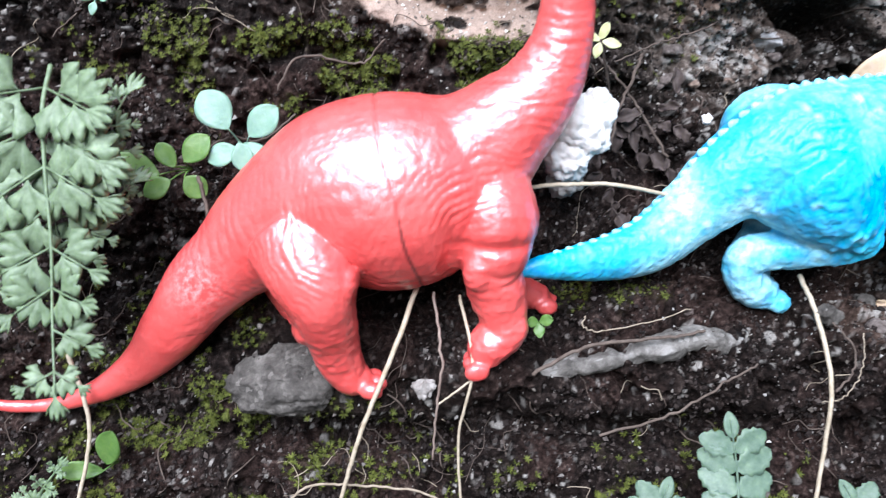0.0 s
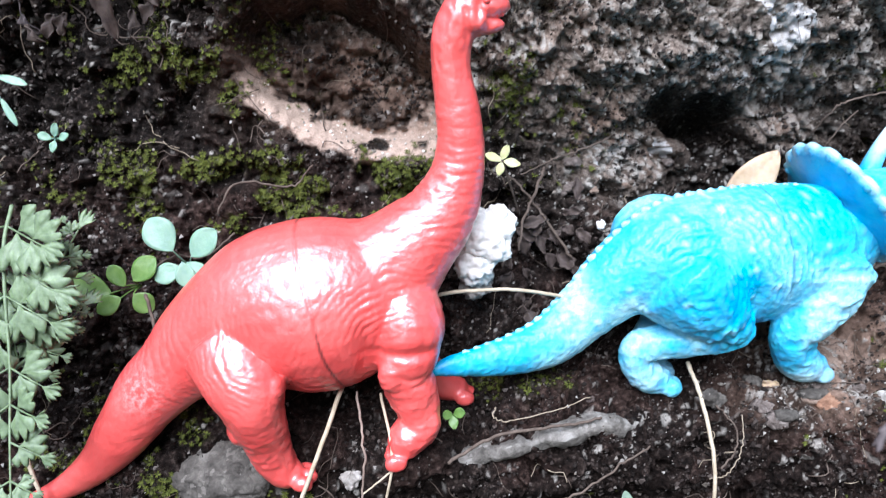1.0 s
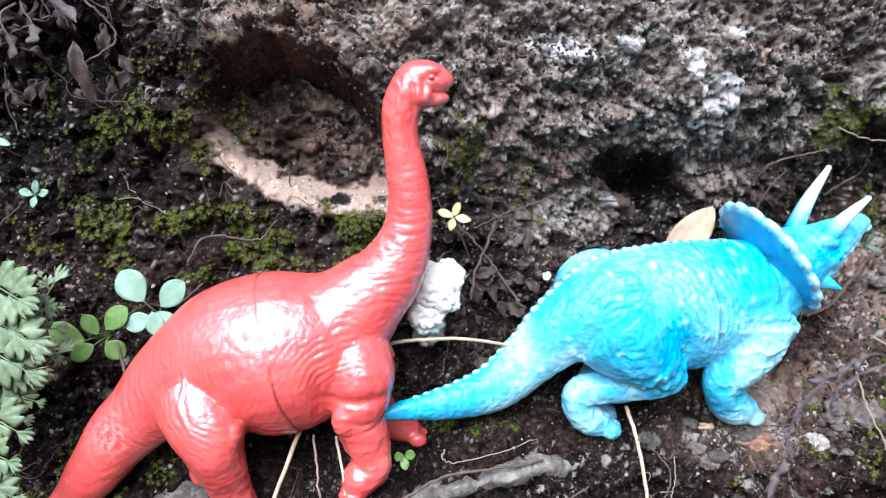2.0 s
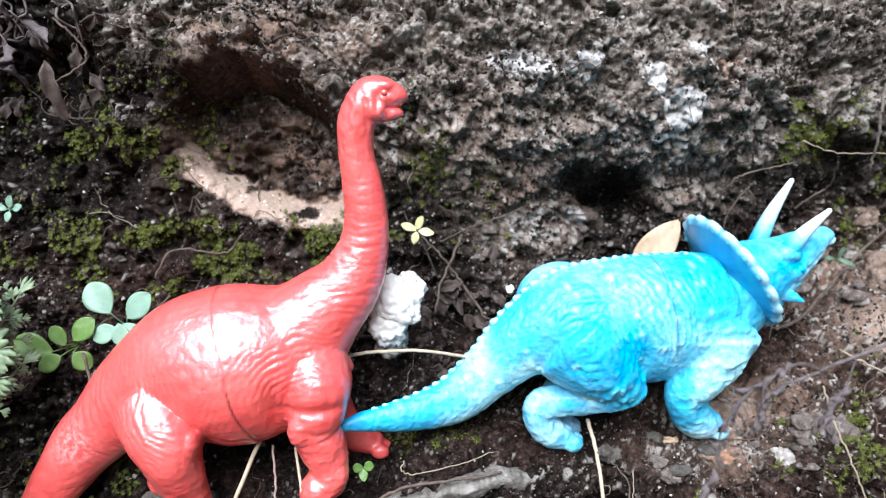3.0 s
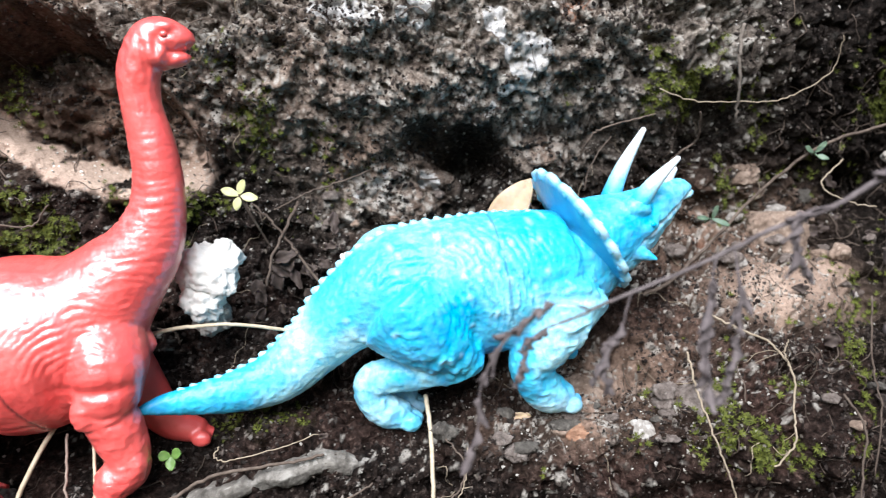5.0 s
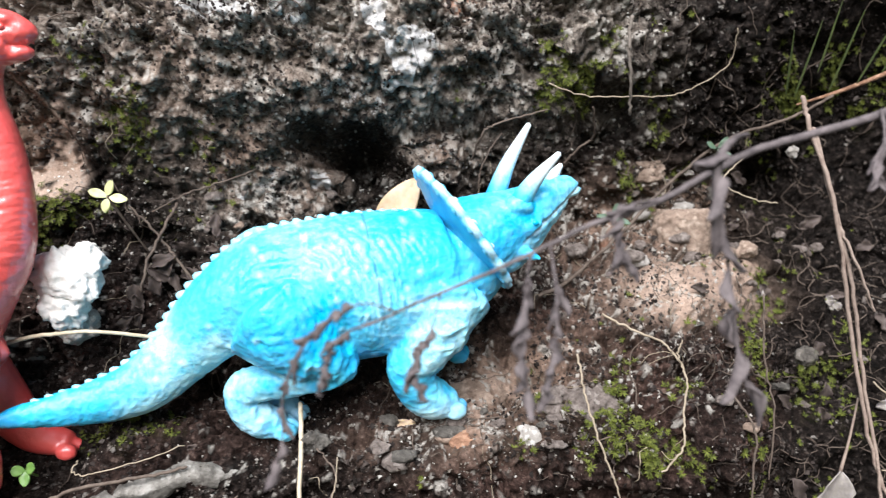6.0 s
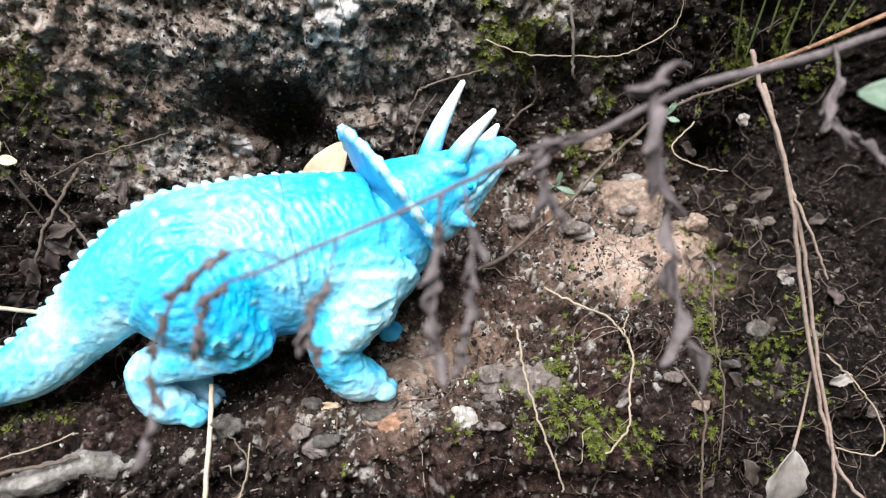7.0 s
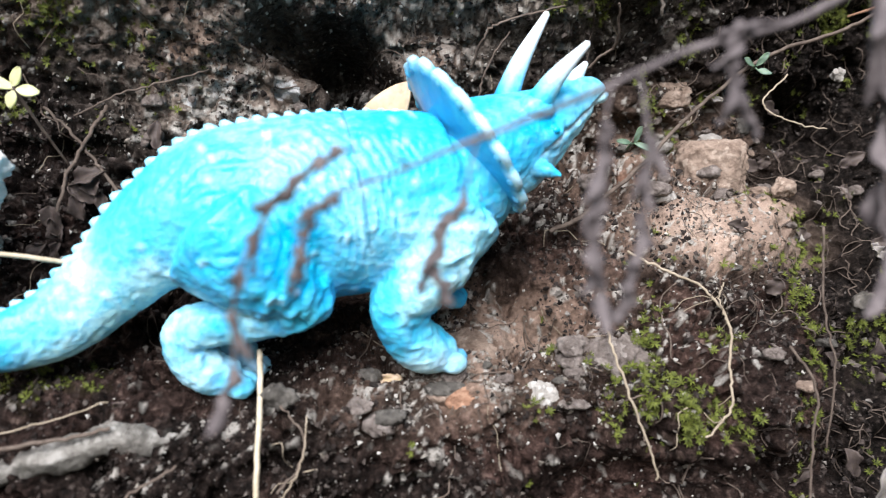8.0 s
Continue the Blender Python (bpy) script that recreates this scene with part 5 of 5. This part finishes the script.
FACE = (0.05, -0.95, 0.3)
lobed_fern("fern_frond", "pale green lobed fern frond hanging down the bank", [(-82, 158, 60), (-82, 152, 52), (-81, 147, 40), (-79, 141, 26), (-77, 133, 12), (-75, 126, 0)], FACE, 21, 8, 1)
lobed_fern("fern_frond", "pale green lobed fern frond spreading from the bank", [(-82, 146, 28), (-75, 149, 38), (-70, 153, 47), (-66, 156, 54)], FACE, 13, 6, 2)
lobed_fern("fern_frond", "dull green lobed fern frond spreading from the bank", [(-82, 147, 22), (-74, 149, 28), (-71, 151, 31), (-67, 154, 35)], FACE, 10, 4, 3)
lobed_fern("fern_frond", "pale green lobed fern frond at the bank's edge", [(-104, 158, 50), (-100, 152, 40), (-98, 146, 26), (-97, 140, 8)], FACE, 15, 7, 4)
lobed_fern("fern_frond", "small green fern sprig at the foot of the bank", [(-98, 146, -48), (-94, 144, -38), (-88, 143, -30)], FACE, 8, 4, 6, FERN, 4)


def toothed_fern(label, rachis, normal, reach, pairs, seed):
    """A simple frond with one row of broad toothed lobes on each side."""
    g = np.random.default_rng(seed)
    fern = thing("fern_frond", label, "fern", rachis[0], "ferns")
    line = spline(rachis, 8)
    part("stalk", tube(line, np.linspace(0.5, 0.15, len(line)), 7, 1), FERNDARK, fern)
    n = np.array(normal, float)
    for k in range(pairs):
        f = (k + 0.3) / pairs
        i = int(f * (len(line) - 3))
        t = line[min(i + 3, len(line) - 1)] - line[i]
        size = reach * math.sin(math.pi * (0.22 + 0.74 * (1 - f)) ** 0.9) ** 0.8
        for s in (-1, 1):
            nor = n + g.normal(0, 0.1, 3)
            part("lobe", leaf(line[i], rotate(t, n, s * g.uniform(60, 68)), nor, size, size * 0.74, 0.08, 0.08, 0.5, 6, 0.15, 0.22, 16, 7, seed + k), FERNDARK, fern)
    part("lobe", leaf(line[-4], line[-1] - line[-4], n, 6, 3.4, 0.1, 0.1, 0.45, 4), FERNDARK, fern)


toothed_fern("blue-green toothed fern frond below the ledge", [(66, 128, -50), (67, 133, -38), (68, 141, -27), (67, 146, -17)], (0, -0.9, 0.45), 9.5, 7, 21)
toothed_fern("blue-green toothed fern frond below the ledge", [(46, 130, -50), (49, 136, -40), (53, 141, -31)], (0, -0.9, 0.45), 8, 5, 22)
toothed_fern("blue-green toothed fern frond below the ledge", [(104, 132, -52), (100, 138, -42), (94, 143, -32)], (0, -0.9, 0.45), 8, 5, 23)


def sprig(name, label, root, leaves, material, stem=None, category="seedling", r=0.28):
    """A small plant: leaves as rows of base, tip, width and facing normal, each on its own stalk from the root."""
    plant = thing(name, label, category, root)
    for k, (base, tip, width, normal) in enumerate(leaves):
        base, tip = np.array(base, float), np.array(tip, float)
        part("stalk", tube([root, (np.array(root) + base) / 2 + np.array([0, -0.8, 0.4]), base], [r, r * 0.8, r * 0.7], 6, 4), stem or material, plant)
        length = np.linalg.norm(tip - base)
        part("leaf", leaf(base, tip - base, normal, length, width, 0.10, 0.10, 0.55, 0, 0.12, 0.3, 14, 9, k), material, plant)
    return plant


N = (0.0, -0.9, 0.45)
sprig("seedling", "blue-green seedling with smooth oval leaves", (-47, 177, 38), [((-49.5, 171, 44.5), (-55.5, 172, 53), 8.6, N), ((-45, 172, 42.5), (-38.5, 172, 49.5), 7.4, N), ((-47.5, 170, 40), (-54.5, 169, 37.5), 5.8, N), ((-47, 170, 41.5), (-45.5, 168, 35), 5.2, N), ((-46, 171, 41), (-41, 169, 37), 5.0, N)], SEEDLING)
sprig("seedling", "fresh green seedling with round leaves", (-60, 174, 34), [((-62, 168, 36), (-65.5, 168, 41.5), 4.6, N), ((-60, 169, 37), (-54.5, 170, 43), 6.6, N), ((-60, 168, 33.5), (-55.5, 168, 29), 5.8, N), ((-63, 167, 33), (-69, 165, 30), 5.5, N), ((-66, 168, 34), (-77, 167, 38), 7.5, N)], FRESH)
sprig("yellow_sprig", "tiny yellow-green sprig with four small leaves", (45, 196, 46), [((39, 186.5, 64), (34.5, 186, 66), 2.5, N), ((39, 186.5, 64.2), (40.6, 186, 68), 2.4, N), ((39.4, 186.5, 63.8), (44, 186, 63), 2.6, N), ((39, 186.5, 63.6), (38, 185.5, 60), 2.4, N)], LIME, ROOT)
sprig("seedling", "tiny pale green seedling in the soil", (-84, 190, 72), [((-85, 187, 73), (-88, 186, 74.5), 2.4, N), ((-84, 187, 73.5), (-83, 186, 77), 2.4, N), ((-83, 187, 73), (-80, 186, 74), 2.4, N), ((-84, 187, 72.5), (-85, 186, 69.5), 2.2, N)], SEEDLING)
sprig("seedling", "small bright green leaves beside the red toy's foot", (24, 160, -1), [((23.2, 156, 2.4), (21, 154.5, 3.2), 2.6, N), ((23.7, 156, 2.6), (26.2, 154.5, 3.8), 2.8, N), ((23.4, 156, 2.2), (23.7, 154, -0.4), 2.6, N)], FRESH)
sprig("seedling", "narrow pale leaves in the dark soil", (-100, 192, 88), [((-98, 189, 90), (-90, 188, 88), 2.4, N), ((-98, 189, 84), (-94, 187, 77), 2.0, N)], SEEDLING)
sprig("seedling", "small green leaves under the overhang", (216, 222, 64), [((215, 219, 65), (212, 217, 67), 2.0, N), ((216, 219, 65), (218, 217, 68), 1.8, N), ((216, 219, 64), (219, 217, 63), 1.8, N)], FERNDARK)
sprig("seedling", "small green sprig on the twig", (180, 218, 44), [((181, 214, 46), (186, 212, 44), 1.8, N), ((181, 214, 46), (182, 212, 50), 1.6, N), ((180, 214, 46), (176, 212, 47), 1.6, N)], FERNDARK)
sprig("seedling", "bright green leaf low on the bank", (-78, 152, -34), [((-79, 148, -32), (-76, 145, -22), 6.5, N), ((-80, 148, -34), (-90, 145, -32), 4.5, N)], FRESH)

# the tan leaf propped behind the blue toy
tagged(single("tan_leaf", leaf((108, 201, 43), (12, -5, 20), (-0.5, -0.8, 0.1), 24, 11, 0.12, 0.25, 0.5, 0, 0.3, 0.5, 18, 11, 3), TANLEAF, "dry tan leaf standing behind the blue toy's frill", "leaf"))


def withered(name, label, base, along, length, width, material, seed):
    """A shrivelled leaf: strongly folded and wavy."""
    return tagged(single(name, leaf(base, along, N, length, width, 0.3, 0.7, 0.5, 3, 0.9, 0.3, 14, 9, seed), material, label, "dead leaf"))


withered("dead_leaf", "pale grey withered leaf hanging from a stalk", (227, 164, -17), (-2.6, -0.6, -10), 19, 9.5, GREYLEAF, 1)
tagged(single("leaf_stalk", tube([(232, 166, 2), (229.5, 165, -9), (227, 164, -17)], [0.3, 0.35, 0.5], 6, 6), DRY, "dry stalk of the hanging grey leaf", "stalk"))
g = np.random.default_rng(17)
for k in range(34):
    x, v = g.uniform(38, 66), g.uniform(8, 44)
    b = at_bank(x, v, g.uniform(1.5, 5))[0]
    withered("dead_leaf", "small dark brown dead leaf in the litter between the toys", b, (g.normal(), g.normal() * 0.3, g.normal() - 0.5), g.uniform(4, 7.5), g.uniform(2.6, 4.6), DEADLEAF, k)
for k in range(34):
    x, v = g.uniform(204, 275), g.uniform(-48, 62)
    b = at_bank(x, v, g.uniform(1, 4))[0]
    withered("dead_leaf", "small withered brown leaf on the shaded bank", b, (g.normal(), g.normal() * 0.3, g.normal() - 0.8), g.uniform(4, 9), g.uniform(2.6, 4.6), DEADLEAF if k % 6 else GREYLEAF, k)
for k in range(9):
    x, v = g.uniform(-86, -48), g.uniform(92, 116)
    b = at_bank(x, v, g.uniform(2, 6))[0]
    withered("dead_leaf", "dark withered leaf hanging under the top of the bank", b, (g.normal() * 0.5, -0.2, -1), g.uniform(5, 9), g.uniform(3, 4.5), DEADLEAF, 50 + k)
withered("dead_leaf", "long brown withered leaf hanging on the bank", (-66, 184, 116), (2, -0.5, -14), 17, 5, DEADLEAF, 71)
for k, (x, v) in enumerate(((60, -14), (112, -12), (58, 4))):
    withered("dead_leaf", "small brown leaf flake on the ledge", at_bank(x, v, 0.8)[0], (1, g.normal() * 0.4, 0.3), 4.5, 2.2, TANLEAF if k % 2 else DEADLEAF, 80 + k)

# grass blades above the ledge
tuft = thing("grass_tuft", "tuft of thin green grass blades over the hollow", "grass", (246, 214, 79))
for a, b in (((241, 208, 98), (237, 214, 79)), ((252, 206, 100), (247, 213, 80)), ((262, 205, 100), (255, 212, 82)), ((246, 206, 104), (243, 212, 86)), ((270, 206, 102), (262, 212, 84)), ((233, 207, 96), (234, 213, 80))):
    a, b = np.array(a, float), np.array(b, float)
    part("blade", leaf(b, a - b, N, np.linalg.norm(a - b) * 1.15, 0.6, 0.02, 0.2, 0.4, 0, 0, 0.15, 10, 5), GRASS, tuft)
tagged(single("grass_stalk", tube([(290, 206, 93), (276, 207, 90), (261, 211, 84), (250, 214, 80), (240, 218, 77)], [0.9, 0.8, 0.7, 0.6, 0.3], 8, 6), RUSTSTONE, "thick reddish-brown stalk at the edge of the hollow", "grass"))


# ---- the withered twig that hangs close in front of the blue toy ----
def withered_twig():
    twig = thing("withered_twig", "withered grey-brown twig with shrivelled hanging leaves", "twig", (240, 132, 82))
    part("stem", tube([(250, 134, 84), (226, 126, 80), (217, 124, 79), (200, 120, 75), (181, 114, 72), (170, 108, 69), (160, 104, 65.4), (148, 100, 62.8), (142, 98, 60.8), (132, 97, 57), (120, 96, 53), (115, 95, 51.2), (109, 94, 49.6)],
                      [0.9, 0.86, 0.82, 0.76, 0.7, 0.62, 0.5, 0.42, 0.36, 0.32, 0.28, 0.25, 0.18], 9, 8, 0.05, 3), TWIG, twig)
    g = np.random.default_rng(5)
    chains = [
        ([(178, 113, 74.5), (172, 104, 74.5), (168, 100, 72), (167, 99, 66), (169, 100, 58), (171, 101, 46), (172, 100, 37), (175, 100, 30)], 1.0, 3.0),
        ([(160, 104, 65.4), (154, 101, 65), (152, 100, 60), (153, 100, 57)], 0.6, 1.6),
        ([(138, 97.5, 59.4), (137, 97, 54), (136, 96, 45), (137, 96, 35)], 0.45, 1.9),
        ([(141, 97.8, 60.6), (141.5, 96, 52), (140.5, 96, 42), (139, 96, 36)], 0.4, 1.5),
        ([(124, 96.4, 54.4), (122, 96, 48), (119.4, 96, 43), (120, 96, 39)], 0.35, 1.5),
        ([(117, 95.4, 52), (113, 94, 54), (109, 93, 53), (103, 94, 48), (99, 95, 40), (98, 95, 31), (95, 95, 26)], 0.42, 1.6),
        ([(114, 95, 51), (109, 94, 49.4), (106, 94, 45), (104.6, 94, 41)], 0.32, 1.1),
        ([(206, 121, 77), (205, 118, 72), (202, 116, 66), (210, 116, 60), (214, 116, 56)], 0.7, 2.2),
    ]
    for pts, r, w in chains:
        line = spline(pts, 9)
        n = len(line)
        swell = r * (0.6 + 0.25 * np.sin(np.linspace(0, 9, n) + g.uniform(0, 6)))
        stalk = part("stalk", tube(line, np.maximum(swell * np.linspace(1, 0.55, n), 0.15), 7, 1, 0.05, int(g.integers(1e6))), TWIG, twig)
        for f in np.arange(0.26, 0.97, 0.09):
            i = int(f * (n - 1))
            d = line[min(i + 2, n - 1)] - line[max(i - 2, 0)]
            d = d / np.linalg.norm(d) + g.normal(0, 0.22, 3)
            part("shrivelled_leaf", leaf(line[i], d, g.normal(size=3), w * g.uniform(2.0, 3.4), w * g.uniform(0.55, 0.95), 0.25, 1.3, 0.45, 3, 0.5, 0.3, 10, 7, int(g.integers(1e6))), TWIG, stalk)
    return twig


withered_twig()
tagged(single("green_leaf", leaf((208, 117, 69), (12, -4, -1.5), (0.1, -0.9, 0.45), 24, 8.5, 0.1, 0.18, 0.5, 0, 0.3, 0.35, 18, 9), FERNDARK, "dull green leaf beside the withered twig", "leaf"))

# curled dry stems with shrivelled leaves under the top of the bank
dry = thing("dry_sprig", "tangle of curled dry brown stems with shrivelled leaves", "twig", (-62, 190, 132))
g = np.random.default_rng(23)
for k in range(11):
    x, v = g.uniform(-92, -48), g.uniform(104, 122)
    pts = []
    w = -1.5 + g.normal(0, 0.5)
    for n in range(7):
        pts.append(at_bank(x, v, 3 + 4 * g.uniform())[0])
        w += g.normal(0, 0.7)
        x, v = x + 3.2 * math.cos(w), v + 3.2 * math.sin(w)
    stalk = part("stem", tube(pts, np.linspace(0.42, 0.2, 7), 6, 6), TWIG, dry)
    for n in (3, 5, 6):
        d = np.array(pts[n]) - np.array(pts[n - 1]) + g.normal(0, 0.8, 3)
        part("shrivelled_leaf", leaf(pts[n], d, g.normal(size=3), g.uniform(5, 9), g.uniform(2.5, 4.5), 0.4, 0.9, 0.5, 2, 0.8, 0.3, 12, 7, k * 7 + n), DEADLEAF if n != 5 else TWIG, stalk)
